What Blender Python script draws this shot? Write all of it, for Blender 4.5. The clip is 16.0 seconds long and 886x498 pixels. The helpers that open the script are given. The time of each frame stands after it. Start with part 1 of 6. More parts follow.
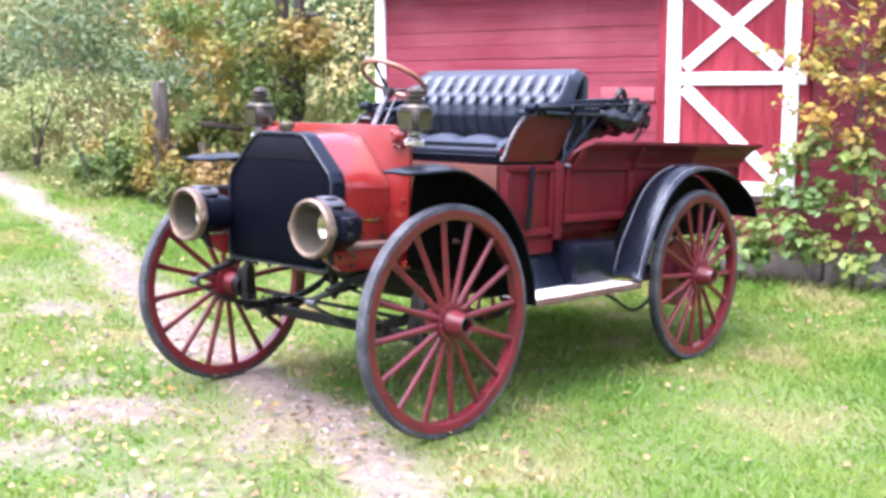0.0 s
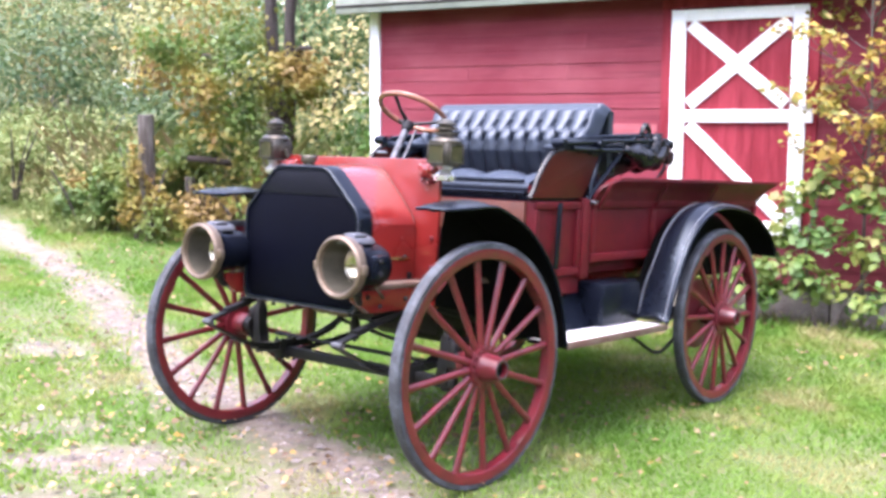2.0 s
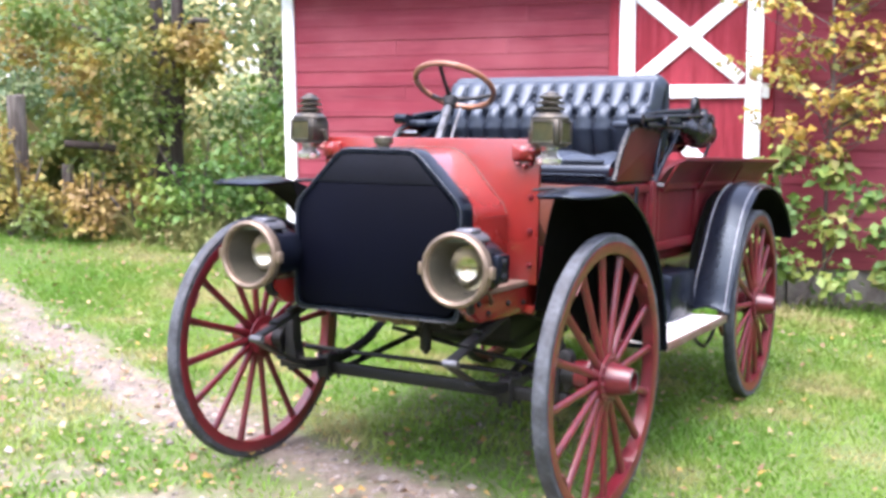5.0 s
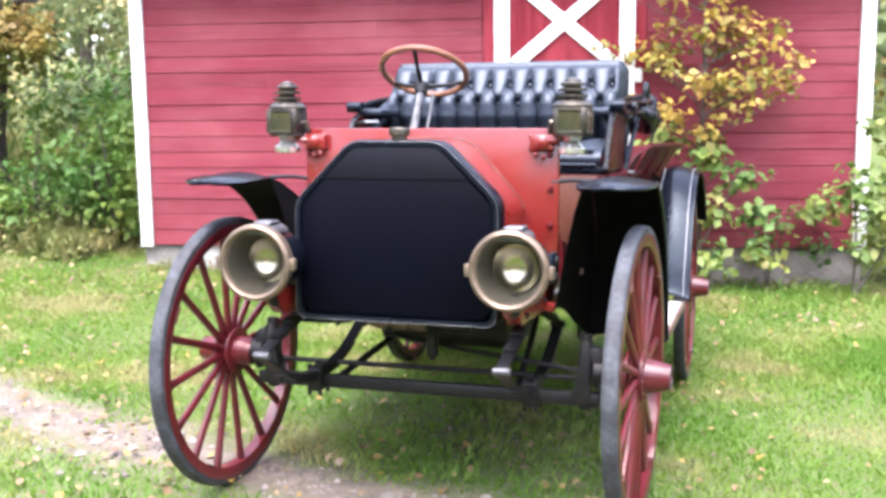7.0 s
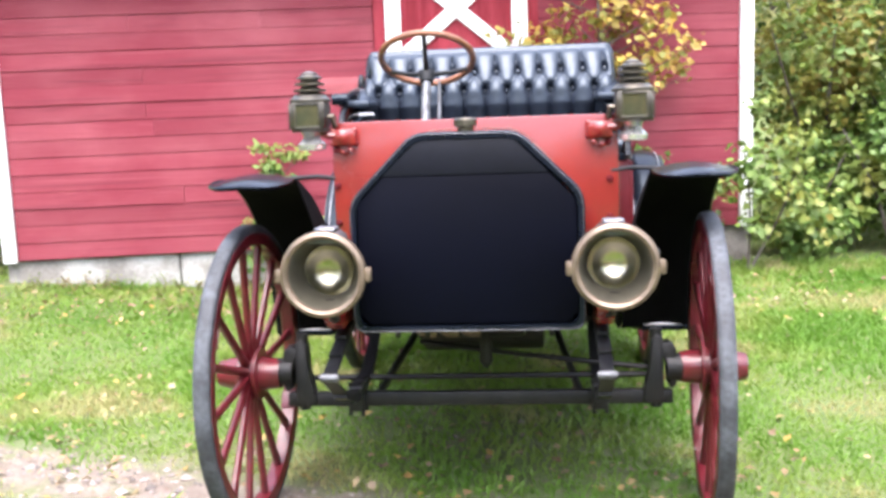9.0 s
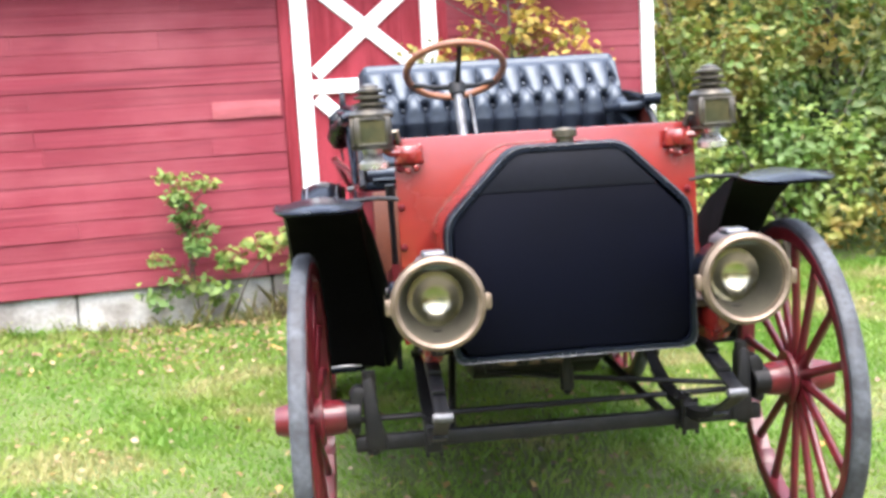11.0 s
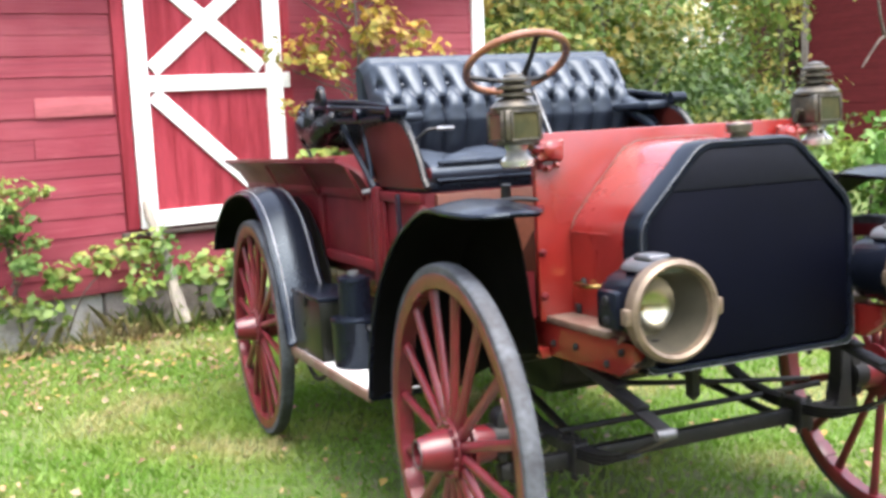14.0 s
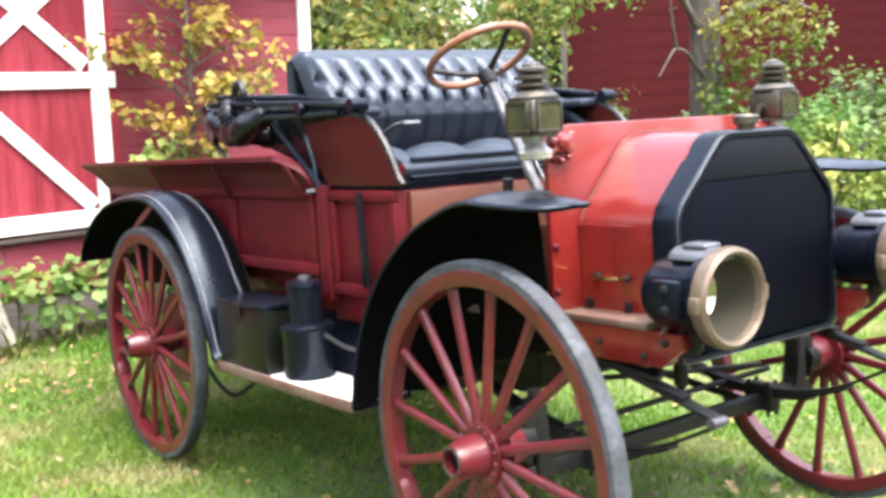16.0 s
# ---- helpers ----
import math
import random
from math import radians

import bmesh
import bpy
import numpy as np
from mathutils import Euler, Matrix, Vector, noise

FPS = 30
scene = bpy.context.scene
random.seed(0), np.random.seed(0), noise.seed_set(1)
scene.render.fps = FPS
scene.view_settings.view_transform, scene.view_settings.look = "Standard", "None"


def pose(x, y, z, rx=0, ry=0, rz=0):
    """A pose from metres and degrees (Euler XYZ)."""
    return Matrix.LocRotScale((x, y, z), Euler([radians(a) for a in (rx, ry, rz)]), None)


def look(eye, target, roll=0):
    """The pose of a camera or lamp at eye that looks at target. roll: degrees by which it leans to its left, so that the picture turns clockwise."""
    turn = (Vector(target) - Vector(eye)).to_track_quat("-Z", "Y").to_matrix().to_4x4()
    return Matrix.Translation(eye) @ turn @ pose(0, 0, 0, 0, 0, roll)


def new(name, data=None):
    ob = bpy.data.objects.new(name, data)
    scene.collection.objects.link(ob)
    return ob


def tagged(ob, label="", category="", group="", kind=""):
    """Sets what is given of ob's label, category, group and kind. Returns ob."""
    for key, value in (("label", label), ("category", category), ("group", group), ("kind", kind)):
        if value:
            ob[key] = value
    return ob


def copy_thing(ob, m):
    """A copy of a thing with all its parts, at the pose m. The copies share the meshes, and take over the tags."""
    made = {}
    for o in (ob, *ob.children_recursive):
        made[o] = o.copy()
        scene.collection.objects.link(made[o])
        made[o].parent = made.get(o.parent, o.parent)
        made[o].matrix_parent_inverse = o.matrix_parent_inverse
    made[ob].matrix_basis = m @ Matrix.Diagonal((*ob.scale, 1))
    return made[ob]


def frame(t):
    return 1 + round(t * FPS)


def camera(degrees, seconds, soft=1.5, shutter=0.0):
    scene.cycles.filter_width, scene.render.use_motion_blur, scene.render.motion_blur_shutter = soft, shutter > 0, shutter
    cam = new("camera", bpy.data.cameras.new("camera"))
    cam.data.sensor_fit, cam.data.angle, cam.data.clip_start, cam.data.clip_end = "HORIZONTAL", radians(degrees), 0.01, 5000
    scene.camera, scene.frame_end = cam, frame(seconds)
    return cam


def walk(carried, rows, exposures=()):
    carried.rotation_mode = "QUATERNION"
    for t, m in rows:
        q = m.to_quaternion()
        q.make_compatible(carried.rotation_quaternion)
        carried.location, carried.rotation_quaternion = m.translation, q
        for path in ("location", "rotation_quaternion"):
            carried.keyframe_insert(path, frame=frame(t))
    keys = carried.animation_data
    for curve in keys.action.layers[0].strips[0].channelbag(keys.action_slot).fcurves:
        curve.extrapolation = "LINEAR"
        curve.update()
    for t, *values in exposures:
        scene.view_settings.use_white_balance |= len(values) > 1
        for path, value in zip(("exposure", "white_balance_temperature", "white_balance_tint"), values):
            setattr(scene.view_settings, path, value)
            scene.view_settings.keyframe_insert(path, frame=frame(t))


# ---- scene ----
cam = camera(45.1, 16.0, soft=3.3, shutter=0.4)
# Places are worked out on level axles; the truck's nose stands 3 degrees up on its slope.
RISE = pose(0, 0, 0, -3.0, 0, 0)
PATH = [
    (0, (3.574, -3.302, 1.293), (2.269, -1.803, 1.069), 1.7),
    (0.5, (3.545, -3.321, 1.282), (2.247, -1.816, 1.054), 2.0),
    (1, (3.461, -3.353, 1.269), (2.186, -1.828, 1.047), 1.1),
    (1.5, (3.392, -3.35, 1.255), (2.127, -1.81, 1.086), 1.7),
    (2, (3.239, -3.307, 1.273), (1.974, -1.765, 1.12), 2.1),
    (2.5, (3.069, -3.274, 1.282), (1.796, -1.74, 1.119), 2.3),
    (3, (2.869, -3.314, 1.267), (1.714, -1.69, 1.1), 2.2),
    (3.5, (2.636, -3.389, 1.293), (1.518, -1.738, 1.135), 0.6),
    (4, (2.418, -3.384, 1.247), (1.315, -1.723, 1.086), -1.2),
    (4.2, (2.342, -3.359, 1.234), (1.253, -1.689, 1.08), -0.5),
    (6.3, (1.412, -3.449, 1.269), (0.613, -1.626, 1.074), 0.5),
    (6.5, (1.344, -3.452, 1.27), (0.556, -1.622, 1.096), 0.2),
    (7, (1.12, -3.469, 1.257), (0.545, -1.564, 1.057), 0.2),
    (7.5, (0.901, -3.488, 1.262), (0.366, -1.569, 1.082), -0.7),
    (8, (0.685, -3.393, 1.24), (0.233, -1.455, 1.042), -0.6),
    (8.5, (0.44, -3.363, 1.234), (0.157, -1.396, 1.011), -0.2),
    (9, (0.219, -3.366, 1.264), (0.033, -1.387, 1.045), -1.9),
    (9.2, (0.15, -3.343, 1.268), (-0.035, -1.361, 1.069), -2.1),
    (11.3, (-0.7, -3.067, 1.27), (-0.478, -1.088, 1.091), -2.9),
    (11.5, (-0.767, -3.024, 1.276), (-0.524, -1.046, 1.111), -2.0),
    (12, (-1.002, -2.954, 1.276), (-0.61, -1.002, 1.081), -1.9),
    (12.5, (-1.208, -2.894, 1.284), (-0.756, -0.956, 1.087), -2.1),
    (13, (-1.373, -2.743, 1.286), (-0.859, -0.818, 1.108), -1.6),
    (13.5, (-1.568, -2.615, 1.292), (-0.856, -0.756, 1.104), -2.1),
    (14, (-1.807, -2.514, 1.311), (-1.032, -0.683, 1.101), -3.4),
    (14.5, (-1.949, -2.379, 1.304), (-1.09, -0.585, 1.103), -4.0),
    (15, (-2.097, -2.258, 1.299), (-1.079, -0.543, 1.149), -2.9),
    (15.5, (-2.273, -2.171, 1.313), (-1.099, -0.561, 1.137), -3.4),
    (16, (-2.376, -2.035, 1.301), (-1.177, -0.449, 1.084), -3.4),
]
walk(cam, [(t, RISE @ look(eye, target, roll)) for t, eye, target, roll in PATH], exposures=[(0, 3.03, 6020, 28), (4, 2.91, 6130, 23), (6.5, 2.95, 6250, 20), (9, 2.98, 6400, 16), (13, 2.92, 6600, 12), (15, 2.82, 6650, 12), (16, 3.07, 6650, 12)])

# ---- world and light: a bright overcast autumn day ----
world = bpy.data.worlds.new("overcast_sky")
scene.world = world
world.use_nodes = True
wn, wl = world.node_tree.nodes, world.node_tree.links
sky = wn.new("ShaderNodeTexSky")
sky.sky_type, sky.sun_disc = "NISHITA", False
sky.sun_elevation, sky.sun_rotation = radians(70), radians(180)
sky.air_density, sky.dust_density, sky.ozone_density = 1.0, 3.0, 1.0
veil = wn.new("ShaderNodeHueSaturation")
veil.inputs["Saturation"].default_value = 0.62
wl.new(sky.outputs[0], veil.inputs["Color"])
wl.new(veil.outputs[0], wn["Background"].inputs["Color"])
wn["Background"].inputs["Strength"].default_value = 0.15

sun = new("sun", bpy.data.lights.new("sun", "SUN"))
sun.data.energy, sun.data.angle, sun.data.color = 1.1, radians(60), (1.0, 0.96, 0.90)
sun.matrix_world = look((0.0, -4.8, 13.4), (0, 0, 0))


# ---- materials ----
def surface(name, colour, rough=0.5, metal=0.0, vary=0.15, scale=6.0, fine=60.0, bump=0.0, coat=0.0,
            second=None, mix=(0.45, 0.6), stretch=(1, 1, 1), spread=0.0, island=0.0, rough_vary=0.12, sheen=0.5, tint=None, coat_rough=0.08):
    """A painted, wooden, stone or metal surface with stains at two scales."""
    m = bpy.data.materials.new(name)
    m.use_nodes = True
    n, l = m.node_tree.nodes, m.node_tree.links
    bsdf = n["Principled BSDF"]
    tc = n.new("ShaderNodeTexCoord")
    mp = n.new("ShaderNodeMapping")
    mp.inputs["Scale"].default_value = stretch
    l.new(tc.outputs["Object"], mp.inputs["Vector"])
    big, small = n.new("ShaderNodeTexNoise"), n.new("ShaderNodeTexNoise")
    for node, sc in ((big, scale), (small, fine)):
        node.inputs["Scale"].default_value, node.inputs["Detail"].default_value = sc, 5.0
        l.new(mp.outputs[0], node.inputs["Vector"])
    base = n.new("ShaderNodeMix")
    base.data_type = "RGBA"
    base.inputs["A"].default_value = (*colour, 1)
    base.inputs["B"].default_value = (*(second or [c * 0.6 for c in colour]), 1)
    ramp = n.new("ShaderNodeMapRange")
    ramp.inputs["From Min"].default_value, ramp.inputs["From Max"].default_value = mix
    ramp.inputs["To Max"].default_value = 1.0 if second else 0.5
    l.new(big.outputs["Fac"], ramp.inputs["Value"])
    l.new(ramp.outputs[0], base.inputs["Factor"])
    hsv = n.new("ShaderNodeHueSaturation")
    l.new(base.outputs["Result"], hsv.inputs["Color"])
    val = n.new("ShaderNodeMapRange")
    val.inputs["From Min"].default_value, val.inputs["From Max"].default_value = 0.25, 0.75
    val.inputs["To Min"].default_value, val.inputs["To Max"].default_value = 1 - vary, 1 + vary
    l.new(small.outputs["Fac"], val.inputs["Value"])
    out = val.outputs[0]
    if spread or island:
        src = n.new("ShaderNodeNewGeometry").outputs["Random Per Island"] if island else n.new("ShaderNodeObjectInfo").outputs["Random"]
        r = n.new("ShaderNodeMapRange")
        r.inputs["To Min"].default_value, r.inputs["To Max"].default_value = 1 - (spread or island), 1 + (spread or island)
        l.new(src, r.inputs["Value"])
        mul = n.new("ShaderNodeMath")
        mul.operation = "MULTIPLY"
        l.new(out, mul.inputs[0]), l.new(r.outputs[0], mul.inputs[1])
        out = mul.outputs[0]
    l.new(out, hsv.inputs["Value"])
    l.new(hsv.outputs[0], bsdf.inputs["Base Color"])
    rr = n.new("ShaderNodeMapRange")
    rr.inputs["To Min"].default_value, rr.inputs["To Max"].default_value = max(0.02, rough - rough_vary), min(1, rough + rough_vary)
    l.new(big.outputs["Fac"], rr.inputs["Value"])
    l.new(rr.outputs[0], bsdf.inputs["Roughness"])
    bsdf.inputs["Metallic"].default_value = metal
    bsdf.inputs["Specular IOR Level"].default_value = sheen
    bsdf.inputs["Coat Weight"].default_value = coat
    bsdf.inputs["Coat Roughness"].default_value = coat_rough
    if tint:
        bsdf.inputs["Specular Tint"].default_value = bsdf.inputs["Coat Tint"].default_value = (*tint, 1)
    if bump:
        b = n.new("ShaderNodeBump")
        b.inputs["Strength"].default_value, b.inputs["Distance"].default_value = 1.0, bump
        l.new(small.outputs["Fac"], b.inputs["Height"])
        l.new(b.outputs[0], bsdf.inputs["Normal"])
    return m


def weathered(name, colour, faded, grimy):
    """Old painted boards: long faded streaks and grey dirt along the grain, each board a little different."""
    m = bpy.data.materials.new(name)
    m.use_nodes = True
    n, l = m.node_tree.nodes, m.node_tree.links
    bsdf = n["Principled BSDF"]
    tc, info, shift = n.new("ShaderNodeTexCoord"), n.new("ShaderNodeObjectInfo"), n.new("ShaderNodeVectorMath")
    spread = n.new("ShaderNodeVectorMath")
    spread.operation, shift.operation = "SCALE", "ADD"
    spread.inputs[0].default_value = (37.0, 11.0, 23.0)
    l.new(info.outputs["Random"], spread.inputs["Scale"])
    l.new(info.outputs["Location"], shift.inputs[0]), l.new(spread.outputs[0], shift.inputs[1])

    def streaks(scale, stretch, lo, hi, world=False):
        mp, nz, r = n.new("ShaderNodeMapping"), n.new("ShaderNodeTexNoise"), n.new("ShaderNodeMapRange")
        mp.inputs["Scale"].default_value = stretch
        if world:
            geo = n.new("ShaderNodeNewGeometry")
            l.new(geo.outputs["Position"], mp.inputs["Vector"])
        else:
            at = n.new("ShaderNodeVectorMath")
            at.operation = "ADD"
            l.new(tc.outputs["Object"], at.inputs[0]), l.new(shift.outputs[0], at.inputs[1])
            l.new(at.outputs[0], mp.inputs["Vector"])
        nz.inputs["Scale"].default_value, nz.inputs["Detail"].default_value = scale, 6
        r.inputs["From Min"].default_value, r.inputs["From Max"].default_value = lo, hi
        l.new(mp.outputs[0], nz.inputs["Vector"]), l.new(nz.outputs["Fac"], r.inputs["Value"])
        return r.outputs[0]

    def over(base, top, fac):
        x = n.new("ShaderNodeMix")
        x.data_type = "RGBA"
        for key, v in (("A", base), ("B", top)):
            if isinstance(v, tuple):
                x.inputs[key].default_value = (*v, 1)
            else:
                l.new(v, x.inputs[key])
        l.new(fac, x.inputs["Factor"])
        return x.outputs["Result"]

    c = over(colour, faded, streaks(1.0, (1.4, 1.4, 2.4), 0.42, 0.74, True))
    c = over(c, faded, streaks(5.0, (0.5, 1.0, 11.0), 0.56, 0.80))
    c = over(c, grimy, streaks(4.0, (0.45, 1.0, 9.0), 0.55, 0.84))
    hsv, val = n.new("ShaderNodeHueSaturation"), n.new("ShaderNodeMapRange")
    val.inputs["To Min"].default_value, val.inputs["To Max"].default_value = 0.90, 1.10
    l.new(info.outputs["Random"], val.inputs["Value"])
    l.new(val.outputs[0], hsv.inputs["Value"]), l.new(c, hsv.inputs["Color"])
    l.new(hsv.outputs[0], bsdf.inputs["Base Color"])
    bsdf.inputs["Roughness"].default_value, bsdf.inputs["Specular IOR Level"].default_value = 0.78, 0.2
    b = n.new("ShaderNodeBump")
    b.inputs["Distance"].default_value = 0.0018
    l.new(streaks(26.0, (0.25, 1.0, 4.0), 0.2, 0.8), b.inputs["Height"])
    l.new(b.outputs[0], bsdf.inputs["Normal"])
    return m


def foliage(name, colours, rough=0.55, glow=0.28, patch=0.0, clump=0.6):
    """Leaves: each leaf takes its own colour from the row, and lets some light through."""
    m = bpy.data.materials.new(name)
    m.use_nodes = True
    n, l = m.node_tree.nodes, m.node_tree.links
    bsdf = n["Principled BSDF"]
    ramp = n.new("ShaderNodeValToRGB")
    while len(ramp.color_ramp.elements) < len(colours):
        ramp.color_ramp.elements.new(0.5)
    for i, (e, c) in enumerate(zip(ramp.color_ramp.elements, colours)):
        e.position, e.color = i / max(1, len(colours) - 1), (*c, 1)
    rnd = n.new("ShaderNodeNewGeometry").outputs["Random Per Island"]
    if patch:
        tc, nz, mx = n.new("ShaderNodeTexCoord"), n.new("ShaderNodeTexNoise"), n.new("ShaderNodeMix")
        nz.inputs["Scale"].default_value = patch
        stretchy = n.new("ShaderNodeMapRange")
        stretchy.inputs["From Min"].default_value, stretchy.inputs["From Max"].default_value = 0.36, 0.64
        l.new(tc.outputs["Object"], nz.inputs["Vector"])
        l.new(nz.outputs["Fac"], stretchy.inputs["Value"])
        mx.inputs["Factor"].default_value = clump
        l.new(rnd, mx.inputs["A"]), l.new(stretchy.outputs[0], mx.inputs["B"])
        rnd = mx.outputs["Result"]
    l.new(rnd, ramp.inputs["Fac"])
    l.new(ramp.outputs[0], bsdf.inputs["Base Color"])
    bsdf.inputs["Roughness"].default_value = rough
    tr, add = n.new("ShaderNodeBsdfTranslucent"), n.new("ShaderNodeMixShader")
    l.new(ramp.outputs[0], tr.inputs["Color"])
    add.inputs[0].default_value = glow
    l.new(bsdf.outputs[0], add.inputs[1]), l.new(tr.outputs[0], add.inputs[2])
    l.new(add.outputs[0], n["Material Output"].inputs["Surface"])
    return m


HOOD_RED = surface("hood_red_paint", (0.170, 0.0130, 0.0105), 0.26, vary=0.06, scale=3, fine=25, coat=0.45, second=(0.140, 0.0108, 0.0094))
BODY_RED = surface("body_maroon_paint", (0.084, 0.0068, 0.0098), 0.44, vary=0.16, scale=4, fine=40, coat=0.04, second=(0.064, 0.0058, 0.0085), sheen=0.16)
WHEEL_RED = surface("wheel_red_paint", (0.106, 0.0092, 0.0145), 0.36, vary=0.12, scale=9, fine=70, coat=0.25, second=(0.074, 0.0075, 0.0115), sheen=0.42)
ARM_RED = surface("arm_panel_brown_paint", (0.050, 0.0082, 0.0056), 0.34, vary=0.10, scale=5, fine=40, sheen=0.20)
BLACK = surface("black_enamel", (0.0042, 0.0054, 0.0098), 0.25, vary=0.2, scale=5, fine=60, sheen=0.24, rough_vary=0.06, tint=(0.68, 0.84, 1.0))
FLAT_BLACK = surface("dull_black_paint", (0.0025, 0.0025, 0.003), 0.7, vary=0.3, scale=8, fine=80, sheen=0.06)
IRON = surface("greasy_black_iron", (0.0065, 0.0068, 0.0085), 0.5, metal=0.2, vary=0.4, scale=12, fine=90, bump=0.0006, second=(0.010, 0.0098, 0.0105), sheen=0.4)
CORE = surface("black_radiator_cloth", (0.0012, 0.0016, 0.0046), 0.55, vary=0.25, scale=3, fine=140, bump=0.0005, sheen=0.05)
TANK = surface("dark_grey_radiator_tank", (0.0046, 0.0052, 0.0085), 0.5, vary=0.2, scale=4, fine=60, sheen=0.10)
LEATHER = surface("black_leather", (0.0065, 0.0080, 0.0150), 0.52, vary=0.25, scale=14, fine=160, bump=0.0004, coat=0.26, sheen=0.6, tint=(0.74, 0.88, 1.0), coat_rough=0.27, rough_vary=0.06)
CLOTH = surface("black_top_cloth", (0.0035, 0.0042, 0.006), 0.28, vary=0.3, scale=20, fine=200, bump=0.0008, sheen=0.32)
EDGE = surface("pale_worn_edge", (0.210, 0.220, 0.240), 0.4, metal=0.4, vary=0.2, scale=20, fine=90)
BRASS = surface("tarnished_brass", (0.165, 0.124, 0.090), 0.45, metal=0.55, vary=0.2, scale=14, fine=80, second=(0.120, 0.090, 0.066))
OLD_BRASS = surface("grey_old_brass", (0.115, 0.102, 0.083), 0.36, metal=0.85, vary=0.25, scale=16, fine=90, second=(0.066, 0.062, 0.055))
BRIGHT_BRASS = surface("polished_brass", (0.360, 0.244, 0.081), 0.22, metal=1.0, vary=0.1, scale=20, fine=90)
LAMP_INSIDE = surface("lamp_inner_barrel", (0.068, 0.063, 0.047), 0.42, metal=0.3, vary=0.1, scale=8, fine=60)
MIRROR = surface("dulled_reflector", (0.52, 0.48, 0.36), 0.20, metal=1.0, vary=0.02, rough_vary=0.03)
VENT = surface("dull_grey_vent", (0.125, 0.130, 0.145), 0.4, metal=0.6, vary=0.2, scale=14, fine=90)
FONT = surface("dull_nickel", (0.66, 0.65, 0.62), 0.28, metal=0.8, vary=0.12, scale=14, fine=90)
DULL_STEEL = surface("dull_scuffed_steel", (0.105, 0.11, 0.12), 0.5, metal=0.6, vary=0.3, scale=22, fine=120, second=(0.07, 0.07, 0.075))
STEEL = surface("worn_steel", (0.20, 0.205, 0.215), 0.38, metal=0.85, vary=0.15, scale=14, fine=90)
RUBBER = surface("grey_solid_rubber", (0.024, 0.027, 0.033), 0.72, vary=0.45, scale=10, fine=60, bump=0.0016, second=(0.050, 0.056, 0.066))
WOOD_RIM = surface("varnished_wood_rim", (0.197, 0.078, 0.036), 0.3, vary=0.18, scale=14, fine=60, coat=0.3, stretch=(1, 1, 6))
LEDGE = surface("worn_tan_wood", (0.125, 0.085, 0.065), 0.6, vary=0.25, scale=8, fine=60, second=(0.10, 0.05, 0.038), bump=0.0006)
STEP = surface("bright_step_plate", (0.78, 0.77, 0.76), 0.5, metal=0.1, vary=0.08, scale=8, fine=80)
GREEN_BLACK = surface("green_black_enamel", (0.006, 0.007, 0.005), 0.30, vary=0.15, scale=5, fine=50, sheen=0.24)
LAMP_PANE = surface("dusty_green_glass", (0.030, 0.033, 0.018), 0.12, vary=0.25, scale=12, fine=50, sheen=0.6, second=(0.050, 0.046, 0.022))
ORANGE_WOOD = surface("orange_toe_board", (0.078, 0.0215, 0.0095), 0.45, vary=0.2, scale=9, fine=60)

BARN_RED = weathered("weathered_barn_red", (0.172, 0.0265, 0.0400), (0.232, 0.0570, 0.0715), (0.105, 0.0190, 0.0290))
PATCH_RED = surface("paler_red_patch", (0.310, 0.084, 0.096), 0.75, vary=0.12, scale=4, fine=30, stretch=(0.6, 1, 5), sheen=0.2, bump=0.001)
DOOR_RED = surface("door_red", (0.232, 0.0270, 0.0400), 0.75, vary=0.12, scale=2.5, fine=30, second=(0.170, 0.0155, 0.024), stretch=(5, 1, 0.6), spread=0.06, bump=0.0012, sheen=0.2)
WHITE = surface("chalky_white_paint", (0.80, 0.80, 0.80), 0.7, vary=0.06, scale=4, fine=40, second=(0.70, 0.69, 0.67), mix=(0.55, 0.75), bump=0.0008)
FASCIA = surface("grey_green_fascia", (0.180, 0.204, 0.162), 0.7, vary=0.15, scale=4, fine=40)
SHINGLE = surface("dark_roof_shingle", (0.041, 0.038, 0.036), 0.85, vary=0.3, scale=4, fine=40, bump=0.002)
CONCRETE = surface("pale_rough_concrete", (0.310, 0.304, 0.285), 0.85, vary=0.2, scale=3.5, fine=35, second=(0.174, 0.161, 0.146), bump=0.004)
FIELDSTONE = surface("grey_field_stone", (0.174, 0.157, 0.145), 0.85, vary=0.25, scale=6, fine=40, second=(0.116, 0.101, 0.090), bump=0.004, spread=0.2)
PALE_WOOD = surface("bleached_dead_wood", (0.20, 0.18, 0.155), 0.85, vary=0.3, scale=6, fine=40, stretch=(5, 5, 0.7), bump=0.003, second=(0.30, 0.265, 0.22))
DARK_WOOD = surface("dark_damp_wood", (0.050, 0.036, 0.030), 0.85, vary=0.3, scale=6, fine=40, bump=0.003)
PEBBLE = surface("pale_pebbles", (0.20, 0.172, 0.158), 0.85, vary=0.2, scale=30, fine=200, island=0.5)
DARK_BARK = surface("dark_brown_bark", (0.034, 0.026, 0.022), 0.9, vary=0.4, scale=5, fine=30, stretch=(4, 4, 0.8), bump=0.006, second=(0.058, 0.048, 0.042))
BARK = surface("grey_brown_bark", (0.061, 0.048, 0.038), 0.9, vary=0.4, scale=5, fine=30, stretch=(4, 4, 0.8), bump=0.006, second=(0.099, 0.087, 0.075))
GREY_WOOD = surface("weathered_grey_wood", (0.118, 0.104, 0.094), 0.85, vary=0.35, scale=5, fine=40, stretch=(5, 5, 0.7), bump=0.003, second=(0.050, 0.040, 0.034))
